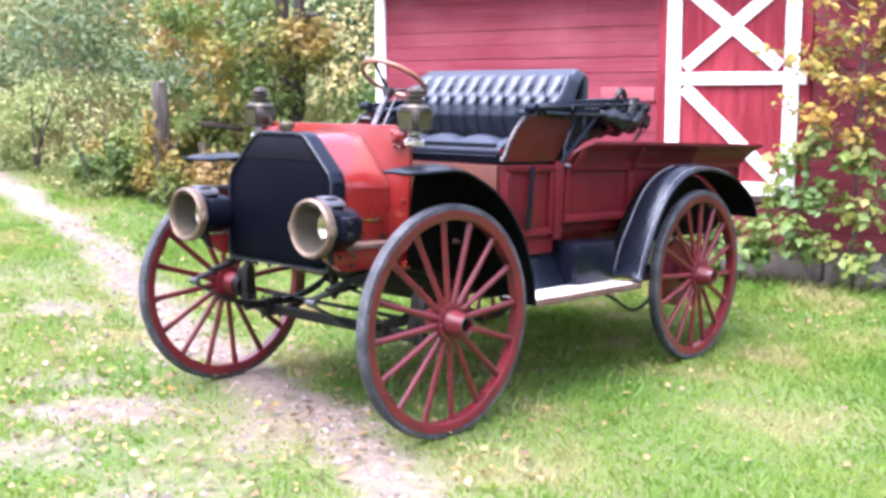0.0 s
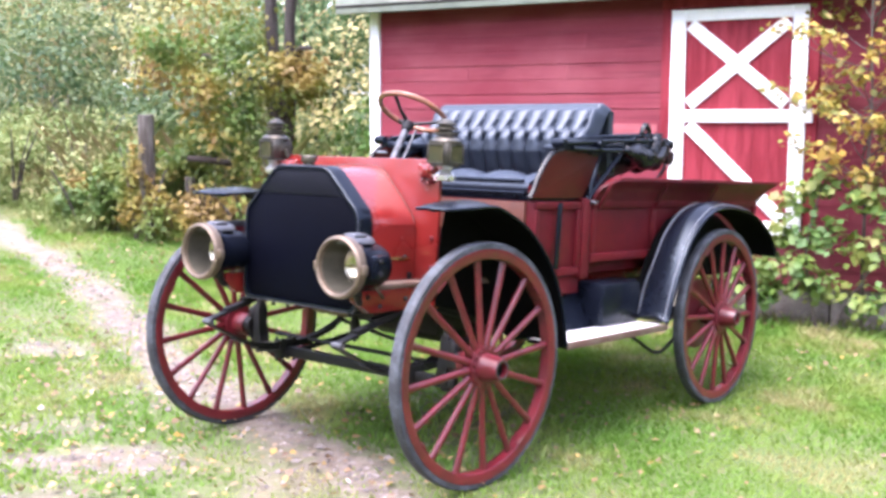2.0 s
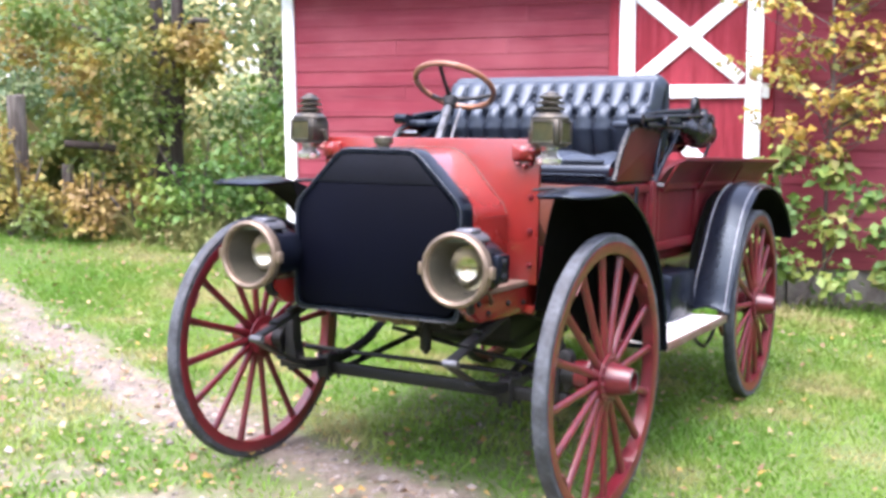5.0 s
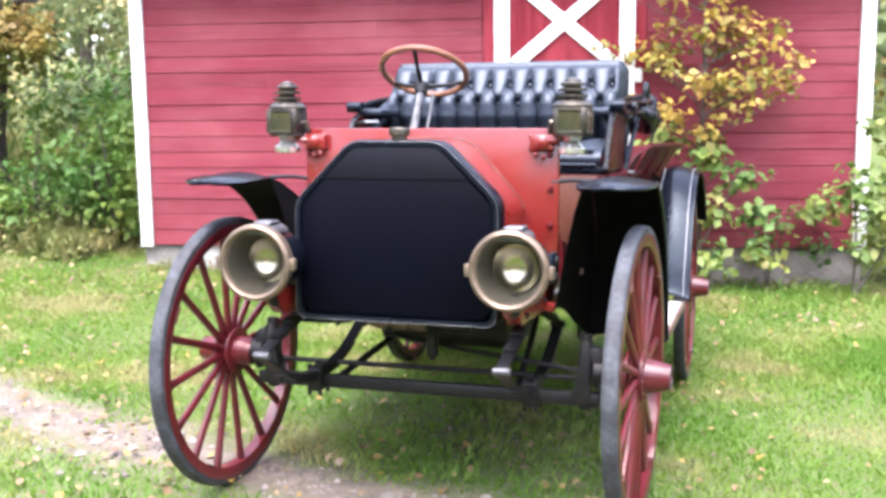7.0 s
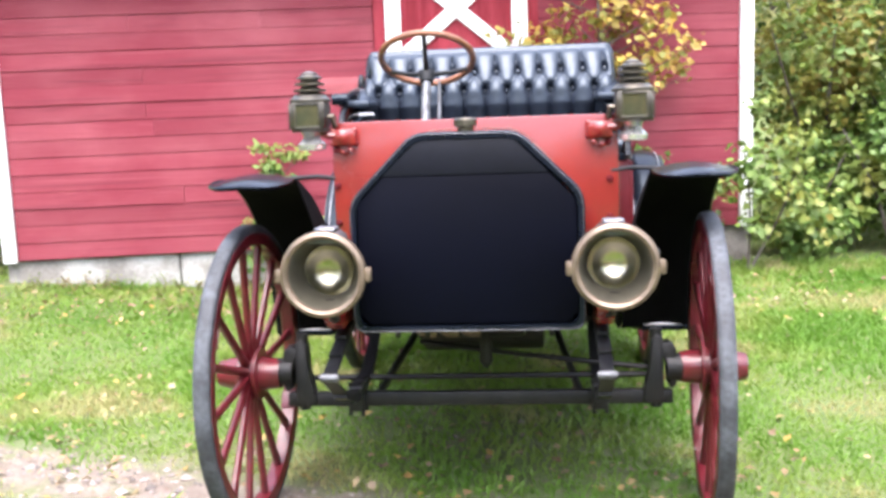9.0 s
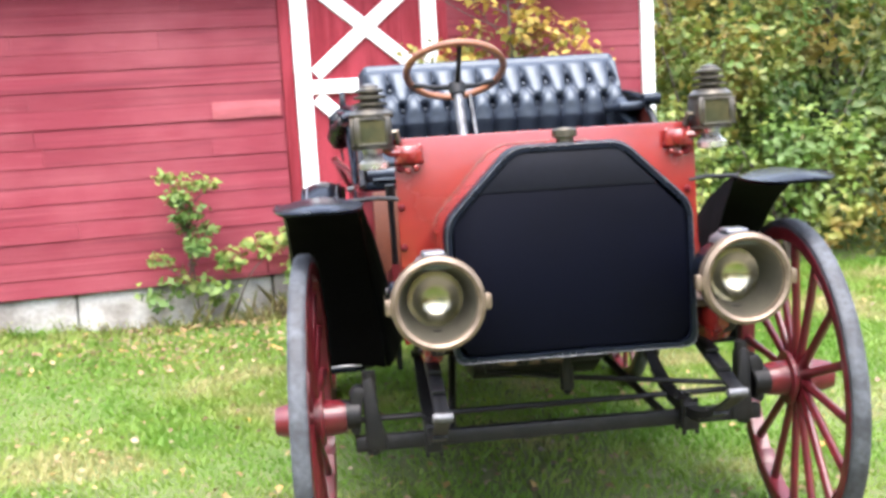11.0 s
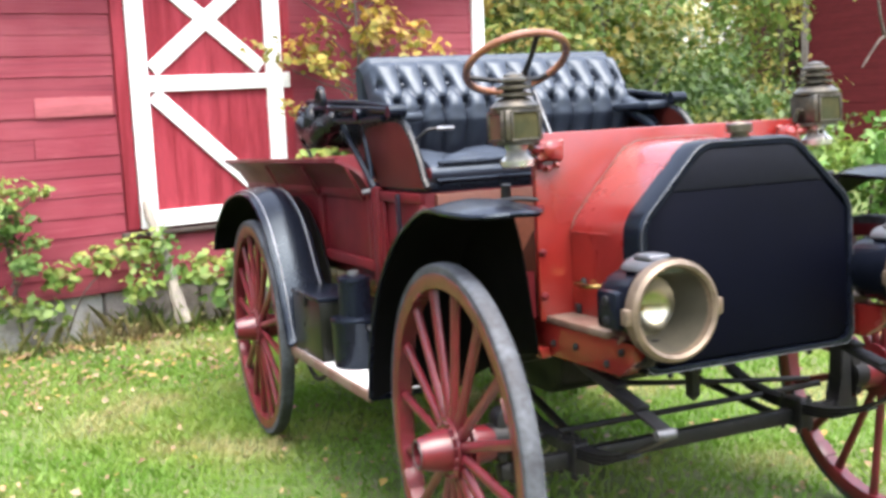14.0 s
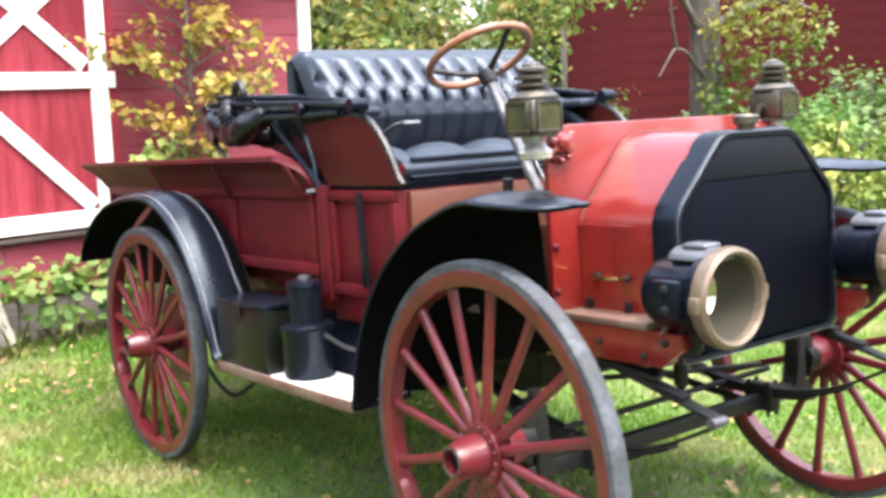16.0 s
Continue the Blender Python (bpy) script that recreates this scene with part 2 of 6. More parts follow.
DARK_RED = surface("dark_red_boards", (0.046, 0.0052, 0.0064), 0.8, vary=0.3, scale=1.5, fine=12, stretch=(0.5, 1, 4), bump=0.002, sheen=0.1)

LEAF_YELLOW = foliage("yellow_leaves", [(0.32, 0.175, 0.028), (0.37, 0.235, 0.038), (0.29, 0.215, 0.036), (0.15, 0.170, 0.028), (0.30, 0.155, 0.058)], patch=2.0)
LEAF_GREEN = foliage("green_leaves", [(0.031, 0.077, 0.012), (0.053, 0.112, 0.019), (0.093, 0.149, 0.025), (0.186, 0.198, 0.031)], glow=0.4, patch=1.5, clump=0.82)
LEAF_LIME = foliage("lime_leaves", [(0.058, 0.125, 0.018), (0.105, 0.172, 0.027), (0.180, 0.205, 0.034), (0.250, 0.190, 0.037)], patch=1.8)
LEAF_MIXED = foliage("turning_leaves", [(0.072, 0.138, 0.028), (0.098, 0.165, 0.032), (0.135, 0.182, 0.036), (0.190, 0.190, 0.036), (0.31, 0.23, 0.055), (0.200, 0.125, 0.045)], glow=0.4, patch=1.3, clump=0.86)
LEAF_DARK = foliage("shrub_leaves", [(0.042, 0.088, 0.033), (0.072, 0.128, 0.045), (0.125, 0.170, 0.060), (0.200, 0.170, 0.074)], glow=0.4, patch=0.9, clump=0.82)
# Green to peach autumn tones, with distance haze mixed in as paleness and blue.
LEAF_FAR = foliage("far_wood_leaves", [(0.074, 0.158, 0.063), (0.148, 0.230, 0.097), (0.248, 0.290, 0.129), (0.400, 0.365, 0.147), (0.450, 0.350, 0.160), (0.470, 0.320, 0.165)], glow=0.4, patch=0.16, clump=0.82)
LEAF_FALLEN = foliage("fallen_leaves", [(0.19, 0.11, 0.055), (0.25, 0.165, 0.080), (0.11, 0.056, 0.034), (0.24, 0.185, 0.115), (0.30, 0.195, 0.040), (0.09, 0.052, 0.036)], glow=0.1)
LEAF_GOLD = foliage("golden_leaves", [(0.044, 0.092, 0.012), (0.096, 0.140, 0.018), (0.176, 0.176, 0.024), (0.240, 0.184, 0.024)], glow=0.4, patch=1.0, clump=0.82)
WEEDS = foliage("dry_weeds", [(0.115, 0.190, 0.048), (0.195, 0.250, 0.075), (0.32, 0.300, 0.125), (0.37, 0.265, 0.150)], glow=0.4, patch=0.7)
GRASS = foliage("lawn_grass", [(0.092, 0.212, 0.018), (0.132, 0.252, 0.030), (0.192, 0.284, 0.050), (0.370, 0.325, 0.155)], glow=0.5, patch=1.3, clump=0.85)
LEAF_VINE = foliage("vine_leaves", [(0.050, 0.120, 0.024), (0.092, 0.180, 0.035), (0.140, 0.215, 0.040), (0.235, 0.262, 0.058), (0.25, 0.160, 0.075)], glow=0.36, patch=1.8)
# Olive and yellowing leaves, darkened to stand for shade under the trees.
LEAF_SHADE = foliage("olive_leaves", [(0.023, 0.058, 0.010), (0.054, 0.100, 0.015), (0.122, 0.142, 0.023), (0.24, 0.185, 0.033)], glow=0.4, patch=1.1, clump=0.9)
LEAF_AUTUMN = foliage("autumn_shrub_leaves", [(0.075, 0.150, 0.028), (0.105, 0.182, 0.032), (0.150, 0.205, 0.038), (0.225, 0.215, 0.044), (0.26, 0.165, 0.042)], glow=0.4, patch=1.5, clump=0.88)
DRY_STEMS = foliage("dry_stems", [(0.085, 0.155, 0.030), (0.140, 0.190, 0.046), (0.21, 0.185, 0.075), (0.17, 0.115, 0.065)], patch=2.0)
LEAF_BRIGHT = foliage("bright_green_leaves", [(0.045, 0.125, 0.020), (0.085, 0.190, 0.030), (0.170, 0.245, 0.042), (0.30, 0.255, 0.055)], glow=0.4, patch=1.0, clump=0.82)


def earth():
    """Lawn soil with thatch, turning to pale stony dirt where the cart track has worn it."""
    m = bpy.data.materials.new("lawn_and_track")
    m.use_nodes = True
    n, l = m.node_tree.nodes, m.node_tree.links
    bsdf = n["Principled BSDF"]
    tc = n.new("ShaderNodeTexCoord")

    def noisy(scale, lo, hi):
        nz, r = n.new("ShaderNodeTexNoise"), n.new("ShaderNodeMapRange")
        nz.inputs["Scale"].default_value, nz.inputs["Detail"].default_value = scale, 6
        r.inputs["From Min"].default_value, r.inputs["From Max"].default_value = lo, hi
        l.new(tc.outputs["Object"], nz.inputs["Vector"])
        l.new(nz.outputs["Fac"], r.inputs["Value"])
        return r.outputs[0]

    def blend(a, b, fac):
        x = n.new("ShaderNodeMix")
        x.data_type = "RGBA"
        for key, v in (("A", a), ("B", b)):
            if isinstance(v, tuple):
                x.inputs[key].default_value = (*v, 1)
            else:
                l.new(v, x.inputs[key])
        l.new(fac, x.inputs["Factor"])
        return x.outputs["Result"]

    lawn = blend((0.062, 0.108, 0.018), (0.094, 0.114, 0.034), noisy(1.1, 0.4, 0.65))
    lawn = blend(lawn, (0.13, 0.105, 0.055), noisy(14, 0.55, 0.75))
    dirt = blend((0.138, 0.110, 0.090), (0.196, 0.160, 0.134), noisy(9, 0.4, 0.65))
    dirt = blend(dirt, (0.10, 0.07, 0.055), noisy(38, 0.56, 0.7))
    worn = n.new("ShaderNodeAttribute")
    worn.attribute_name = "worn"
    mul = n.new("ShaderNodeMath")
    mul.operation, mul.use_clamp = "ADD", True
    grain = n.new("ShaderNodeMapRange")
    grain.inputs["To Min"].default_value, grain.inputs["To Max"].default_value = -0.55, 0.55
    l.new(noisy(7, 0.3, 0.7), grain.inputs["Value"])
    l.new(worn.outputs["Fac"], mul.inputs[0]), l.new(grain.outputs[0], mul.inputs[1])
    gate = n.new("ShaderNodeMath")
    gate.operation, gate.use_clamp = "MULTIPLY", True
    l.new(mul.outputs[0], gate.inputs[0]), l.new(worn.outputs["Fac"], gate.inputs[1])
    l.new(blend(lawn, dirt, gate.outputs[0]), bsdf.inputs["Base Color"])
    bsdf.inputs["Roughness"].default_value = 0.95
    b = n.new("ShaderNodeBump")
    b.inputs["Distance"].default_value = 0.012
    l.new(noisy(45, 0.2, 0.8), b.inputs["Height"])
    l.new(b.outputs[0], bsdf.inputs["Normal"])
    return m


EARTH = earth()


# ---- mesh helpers ----
def finish(me, smooth=35):
    if smooth:
        me.polygons.foreach_set("use_smooth", [True] * len(me.polygons))
        me.set_sharp_from_angle(angle=radians(smooth))
    me.update()


def part(name, bm, material, parent, label="", smooth=35):
    """Links a bmesh as one mesh object under a thing or a part."""
    bmesh.ops.recalc_face_normals(bm, faces=bm.faces)
    me = bpy.data.meshes.new(name)
    bm.to_mesh(me)
    bm.free()
    me.materials.append(material)
    finish(me, smooth)
    ob = new(name, me)
    ob.parent = parent
    return tagged(ob, label)


def again(ob, m, parent=None):
    """The same mesh once more, as a part of its own."""
    o = new(ob.name.split(".")[0], ob.data)
    o.parent = parent or ob.parent
    o.matrix_basis = m
    return tagged(o, ob.get("label", ""))


def thing(name, m, label, category, group="", kind=""):
    ob = new(name)
    ob.empty_display_size = 0.1
    ob.matrix_world = m
    return tagged(ob, label, category, group, kind)


def B():
    return bmesh.new()


def box(bm, x, y, z, bevel=0.0, m=None, seg=2):
    """A box from three spans, bevelled."""
    mid = [(a + b) / 2 for a, b in (x, y, z)]
    mat = Matrix.LocRotScale(mid, None, [abs(b - a) for a, b in (x, y, z)])
    r = bmesh.ops.create_cube(bm, size=1, matrix=(m @ mat) if m else mat)
    if bevel:
        edges = list({e for v in r["verts"] for e in v.link_edges})
        bmesh.ops.bevel(bm, geom=edges, offset=bevel, segments=seg, affect="EDGES", profile=0.5)
    return bm


def beam(bm, p, q, w, h, bevel=0.0, up=(0, 0, 1)):
    """A bar from p to q, w wide and h high."""
    p, q = Vector(p), Vector(q)
    d = (q - p)
    y = d.normalized()
    x = y.cross(Vector(up)).normalized()
    z = x.cross(y)
    m = Matrix((x, y, z)).transposed().to_4x4()
    m.translation = (p + q) / 2
    return box(bm, (-w / 2, w / 2), (-d.length / 2, d.length / 2), (-h / 2, h / 2), bevel, m)


def tube(bm, pts, r, segs=8, closed=False, flat=1.0):
    """A round bar through the points; r may be one radius or one for each point."""
    pts = [Vector(p) for p in pts]
    rs = r if isinstance(r, (list, tuple)) else [r] * len(pts)
    rings, n = [], len(pts)
    ref = None
    for i, p in enumerate(pts):
        a, b = pts[(i - 1) % n if closed else max(0, i - 1)], pts[(i + 1) % n if closed else min(n - 1, i + 1)]
        t = (b - a).normalized()
        if ref is None:
            ref = t.cross(Vector((0, 0, 1)))
            if ref.length < 0.1:
                ref = t.cross(Vector((1, 0, 0)))
        u = (ref - t * ref.dot(t)).normalized()
        ref = u
        v = t.cross(u)
        rings.append([bm.verts.new(p + rs[i] * (math.cos(k) * u + math.sin(k) * v * flat)) for k in (2 * math.pi * j / segs for j in range(segs))])
    for i in range(n if closed else n - 1):
        A, C = rings[i], rings[(i + 1) % n]
        for j in range(segs):
            bm.faces.new((A[j], A[(j + 1) % segs], C[(j + 1) % segs], C[j]))
    if not closed:
        bm.faces.new(rings[0][::-1]), bm.faces.new(rings[-1])
    return bm


def lathe(bm, profile, origin=(0, 0, 0), axis=(0, 0, 1), segs=24, caps=True):
    """Turns (radius, along) pairs about an axis."""
    q = Vector((0, 0, 1)).rotation_difference(Vector(axis).normalized()).to_matrix().to_4x4()
    m = Matrix.Translation(origin) @ q
    rings = [[bm.verts.new(m @ Vector((r * math.cos(k), r * math.sin(k), a))) for k in (2 * math.pi * (j + 0.5) / segs for j in range(segs))] for r, a in profile]
    for A, C in zip(rings, rings[1:]):
        for j in range(segs):
            bm.faces.new((A[j], A[(j + 1) % segs], C[(j + 1) % segs], C[j]))
    if caps:
        bm.faces.new(rings[0][::-1]), bm.faces.new(rings[-1])
    return bm


def plate(bm, rows, thick=0.0):
    """A sheet through a grid of points, given thickness."""
    v = [[bm.verts.new(p) for p in row] for row in rows]
    faces = [bm.faces.new((a[j], a[j + 1], b[j + 1], b[j])) for a, b in zip(v, v[1:]) for j in range(len(a) - 1)]
    if thick:
        bmesh.ops.recalc_face_normals(bm, faces=faces)
        bmesh.ops.solidify(bm, geom=faces, thickness=thick)
    return bm


def prism(bm, poly, a, b, axis="x", bevel=0.0):
    """A flat outline, given as pairs, carried along an axis from a to b."""
    def at(p, w):
        return {"x": (w, p[0], p[1]), "y": (p[0], w, p[1]), "z": (p[0], p[1], w)}[axis]
    lo, hi = [bm.verts.new(at(p, a)) for p in poly], [bm.verts.new(at(p, b)) for p in poly]
    n = len(poly)
    f = [bm.faces.new(lo[::-1]), bm.faces.new(hi)]
    f += [bm.faces.new((lo[i], lo[(i + 1) % n], hi[(i + 1) % n], hi[i])) for i in range(n)]
    if bevel:
        bmesh.ops.bevel(bm, geom=list({e for x in f for e in x.edges}), offset=bevel, segments=2, affect="EDGES", profile=0.5)
    return bm


def smooth_line(pts, steps=6):
    """A Catmull-Rom line through the points."""
    P = [Vector(p) for p in pts]
    P = [P[0] * 2 - P[1], *P, P[-1] * 2 - P[-2]]
    out = []
    for i in range(1, len(P) - 2):
        a, b, c, d = P[i - 1:i + 3]
        for k in range(steps):
            t = k / steps
            out.append(0.5 * (2 * b + (c - a) * t + (2 * a - 5 * b + 4 * c - d) * t * t + (3 * b - a - 3 * c + d) * t ** 3))
    return out + [P[-2]]


def leaf_mesh(name, centres, normals, sizes, material, seed=0, width=0.6, fold=0.25, droop=0.0):
    """Many folded leaves in one mesh: a base, two sides and a tip each."""
    g = np.random.default_rng(seed)
    k = len(centres)
    nrm = normals / np.maximum(1e-6, np.linalg.norm(normals, axis=1, keepdims=True))
    along = np.cross(nrm, g.normal(size=(k, 3)))
    along /= np.maximum(1e-6, np.linalg.norm(along, axis=1, keepdims=True))
    along[:, 2] -= droop
    side = np.cross(nrm, along)
    s = np.asarray(sizes)[:, None]
    v = np.empty((k, 4, 3))
    v[:, 0] = centres - along * s * 0.5
    v[:, 1] = centres + side * s * width * 0.5 + nrm * s * fold * 0.5
    v[:, 2] = centres + along * s * 0.5
    v[:, 3] = centres - side * s * width * 0.5 + nrm * s * fold * 0.5
    return quads(name, v, material)


def quads(name, v, material):
    """One mesh of loose four-cornered leaves or blades."""
    k = len(v)
    me = bpy.data.meshes.new(name)
    me.vertices.add(k * 4), me.loops.add(k * 6), me.polygons.add(k * 2)
    me.vertices.foreach_set("co", v.reshape(-1).astype(np.float32))
    idx = (np.arange(k)[:, None] * 4 + np.array([0, 1, 2, 0, 2, 3])[None]).reshape(-1)
    me.loops.foreach_set("vertex_index", idx.astype(np.int32))
    me.polygons.foreach_set("loop_start", (np.arange(k * 2) * 3).astype(np.int32))
    me.update(calc_edges=True)
    me.validate()
    me.materials.append(material)
    return new(name, me)


def cloud(g, centre, radii, count, hollow=0.55):
    """Points in the outer part of an uneven ellipsoid, with the way outwards."""
    d = g.normal(size=(count, 3))
    d /= np.linalg.norm(d, axis=1, keepdims=True)
    lump = 1 + 0.28 * np.sin(d[:, :1] * 5 + centre[0] * 7) * np.cos(d[:, 1:2] * 6 + centre[1] * 3) + 0.18 * np.sin(d[:, 2:] * 9 + centre[2])
    r = hollow + (1 - hollow) * g.random((count, 1)) ** 0.6
    return np.array(centre) + d * r * lump * np.array(radii), d


# ---- ground: one sheet, with the lawn's fall and the worn cart track ----
TRACK = [(-16, 4.6), (-8.2, 2.52), (-5.4, 1.88), (-4.0, 1.40), (-2.4, 0.72), (-1.2, 0.28), (-0.35, 0.02), (0.3, -0.2), (0.95, -0.52), (1.9, -1.4), (3.4, -4.6), (4.2, -12)]


def lie(x, y):
    """Height of the ground."""
    x, y = np.asarray(x, float), np.asarray(y, float)
    fall = -0.078 * np.clip(y / 2.1, 0, 1) ** 1.2 - 0.03 * np.clip((y - 2.1) / 2.5, 0, 1)
    left = 0.085 * np.clip(-x - 2.2, 0, 40) * np.clip((y + 1.5) / 4.0, 0, 1) * np.where(x < -12, 12 / np.maximum(12, -x), 1)
    back = 0.06 * np.clip(y - 9, 0, 200)
    bump = 0.010 * np.sin(1.9 * x + 0.4) * np.cos(1.7 * y) * np.clip((np.hypot(x - 0.0, y - 1.0) - 2.3), 0, 1)
    return fall + left + np.minimum(back, 6) + bump + 0.006


def worn_at(x, y):
    """1 in the middle of the cart track, 0 on the lawn."""
    x, y = np.asarray(x, float), np.asarray(y, float)
    best = np.full(x.shape, 1e9)
    for (ax, ay), (bx, by) in zip(TRACK, TRACK[1:]):
        t = np.clip(((x - ax) * (bx - ax) + (y - ay) * (by - ay)) / ((bx - ax) ** 2 + (by - ay) ** 2), 0, 1)
        best = np.minimum(best, np.hypot(x - ax - t * (bx - ax), y - ay - t * (by - ay)))
    soft = 0.5 + 0.28 * np.sin(3.1 * x + 1.3 * y) * np.sin(2.3 * y - 0.7 * x) + 0.16 * np.sin(7.3 * x) * np.sin(6.1 * y + 1)
    track = np.clip(1.25 - best / np.maximum(0.17, 0.17 + 0.34 * soft), 0, 1)
    patchy = np.clip(0.5 + 0.6 * np.sin(4.3 * x + 1.9 * np.sin(2.7 * y)) * np.sin(5.1 * y + 1.4 * np.sin(3.3 * x)), 0, 1)
    foot = 1.05 * patchy * np.exp(-(((x + 0.5) / 1.6) ** 2 + ((y + 0.75) / 0.9) ** 2))
    side = 0.9 * np.clip(patchy * 1.2, 0, 1) * np.exp(-(((x + 2.5) / 2.0) ** 2 + ((y - 0.15) / 0.75) ** 2))
    foot = np.maximum(foot, side)
    thin = np.clip(0.5 + 0.75 * np.sin(1.7 * x + 2.1 * np.sin(1.3 * y + 0.5)) * np.sin(1.9 * y - 0.8 + 1.7 * np.sin(0.9 * x)), 0, 1)
    foot = np.maximum(foot, 0.42 * thin * np.clip((2.4 - y) / 1.6, 0, 1) * np.exp(-np.clip(np.abs(x + 1.0) - 3.2, 0, 9) ** 2))
    eaves = 0.5 * patchy * np.exp(-((y - 4.2 - 0.185 * (x + 0.9)) / 0.35) ** 2)
    return np.clip(np.maximum(track, np.maximum(foot, eaves)), 0, 1)


def build_ground():
    def axis(lo, hi, step):
        near = np.arange(lo, hi + 1e-6, step)
        far = np.array([0.6, 1.5, 3, 6, 12, 25, 60, 150, 400, 900])
        return np.concatenate([lo - far[::-1], near, hi + far])
    xs, ys = axis(-9, 5, 0.1), axis(-4, 6, 0.1)
    X, Y = np.meshgrid(xs, ys)
    Z = lie(X, Y)
    me = bpy.data.meshes.new("ground")
    w, h = len(xs), len(ys)
    i = np.arange(h - 1)[:, None] * w + np.arange(w - 1)[None]
    faces = np.stack([i, i + 1, i + w + 1, i + w], -1).reshape(-1, 4)
    me.from_pydata(np.stack([X, Y, Z], -1).reshape(-1, 3).tolist(), [], faces.tolist())
    me.attributes.new("worn", "FLOAT", "POINT").data.foreach_set("value", worn_at(X, Y).reshape(-1).astype(np.float32))
    me.materials.append(EARTH)
    finish(me, 180)
    tagged(new("ground", me), "mown green lawn with a worn dirt cart track and fallen leaves", "lawn", kind="structure")


build_ground()


def build_grass():
    g = np.random.default_rng(5)
    x = np.concatenate([g.uniform(-9, 5.4, 640000), g.normal(-1.5, 6.0, 130000)])
    y = np.concatenate([g.uniform(-4.6, 5.0, 640000), g.normal(-1.0, 5.0, 130000)])
    k = len(x)
    keep = g.random(k) > worn_at(x, y) * (1.15 + 0.4 * np.sin(5 * x) * np.sin(6 * y + x))
    bare = 0.5 + 0.5 * np.sin(1.7 * x + 2.2 * np.sin(0.9 * y)) * np.sin(2.1 * y + 1.1 * np.sin(1.3 * x))
    keep &= g.random(k) > 0.55 * bare ** 2
    rim = np.clip((x + 9) / 1.5, 0, 1) * np.clip((5.4 - x) / 1.5, 0, 1) * np.clip((y + 4.6) / 1.5, 0, 1)
    keep &= g.random(k) < np.maximum(rim, 0.3)
    keep &= y < 4.56 + 0.185 * (x + 0.906) + np.where((x < -3.8) | (x > 1.9), 4, 0)
    x, y = x[keep], y[keep]
    k = len(x)
    z = lie(x, y)
    tall = g.uniform(0.012, 0.030, k) * (1 + 0.5 * np.sin(2.3 * x + 1) * np.sin(1.9 * y)) + 0.03 * (g.random(k) < 0.04)
    tall *= 1 + 0.8 * np.clip((y - 3.6) / 1.0, 0, 1)
    a = g.uniform(0, 2 * np.pi, k)
    lean = g.uniform(0.2, 1.3, k) * tall
    wide = g.uniform(0.0025, 0.0055, k)
    dx, dy = np.cos(a), np.sin(a)
    v = np.empty((k, 4, 3))
    v[:, 0] = np.stack([x - dy * wide, y + dx * wide, z - 0.004], -1)
    v[:, 1] = np.stack([x + dy * wide, y - dx * wide, z - 0.004], -1)
    v[:, 2] = np.stack([x + dx * lean + dy * wide * 0.3, y + dy * lean - dx * wide * 0.3, z + tall], -1)
    v[:, 3] = np.stack([x + dx * lean * 0.45 - dy * wide, y + dy * lean * 0.45 + dx * wide, z + tall * 0.62], -1)
    tagged(quads("grass", v, GRASS), "short mown green lawn grass with thin patches", "grass", kind="stuff")
    # fallen leaves, thicker by the barn and along the track
    k = 800
    foot = g.normal(-1.1, 0.8, 420)
    x = np.concatenate([g.uniform(-8, 4, k), g.normal(-1.6, 1.0, 950), g.normal(2.2, 0.8, 380), g.normal(-4.8, 1.3, 800), g.normal(-0.3, 0.9, 480), g.normal(-2.4, 1.1, 380), g.uniform(-6, 1.2, 1700), foot])
    y = np.concatenate([g.uniform(-1.8, 4.6, k), g.normal(3.70, 0.40, 950), g.normal(3.9, 0.5, 380), g.normal(3.0, 0.7, 800), g.normal(-0.7, 0.6, 480), g.normal(0.2, 0.5, 380), g.uniform(-2.2, 2.0, 1700), 4.47 + 0.185 * (foot + 0.906) - np.abs(g.normal(0, 0.10, len(foot)))])
    keep = y < 4.5 + 0.185 * (x + 0.906)
    x, y = x[keep], y[keep]
    c = np.stack([x, y, lie(x, y) + g.uniform(0.012, 0.04, len(x))], -1)
    nrm = np.stack([g.normal(0, 0.35, len(x)), g.normal(0, 0.35, len(x)), np.ones(len(x))], -1)
    tagged(leaf_mesh("fallen_leaves", c, nrm, np.minimum(0.013 + g.gamma(2.0, 0.009, len(x)), 0.048), LEAF_FALLEN, 6, 0.8, 0.3),
           "yellow and brown fallen autumn leaves on the lawn", "leaves", kind="stuff")


build_grass()


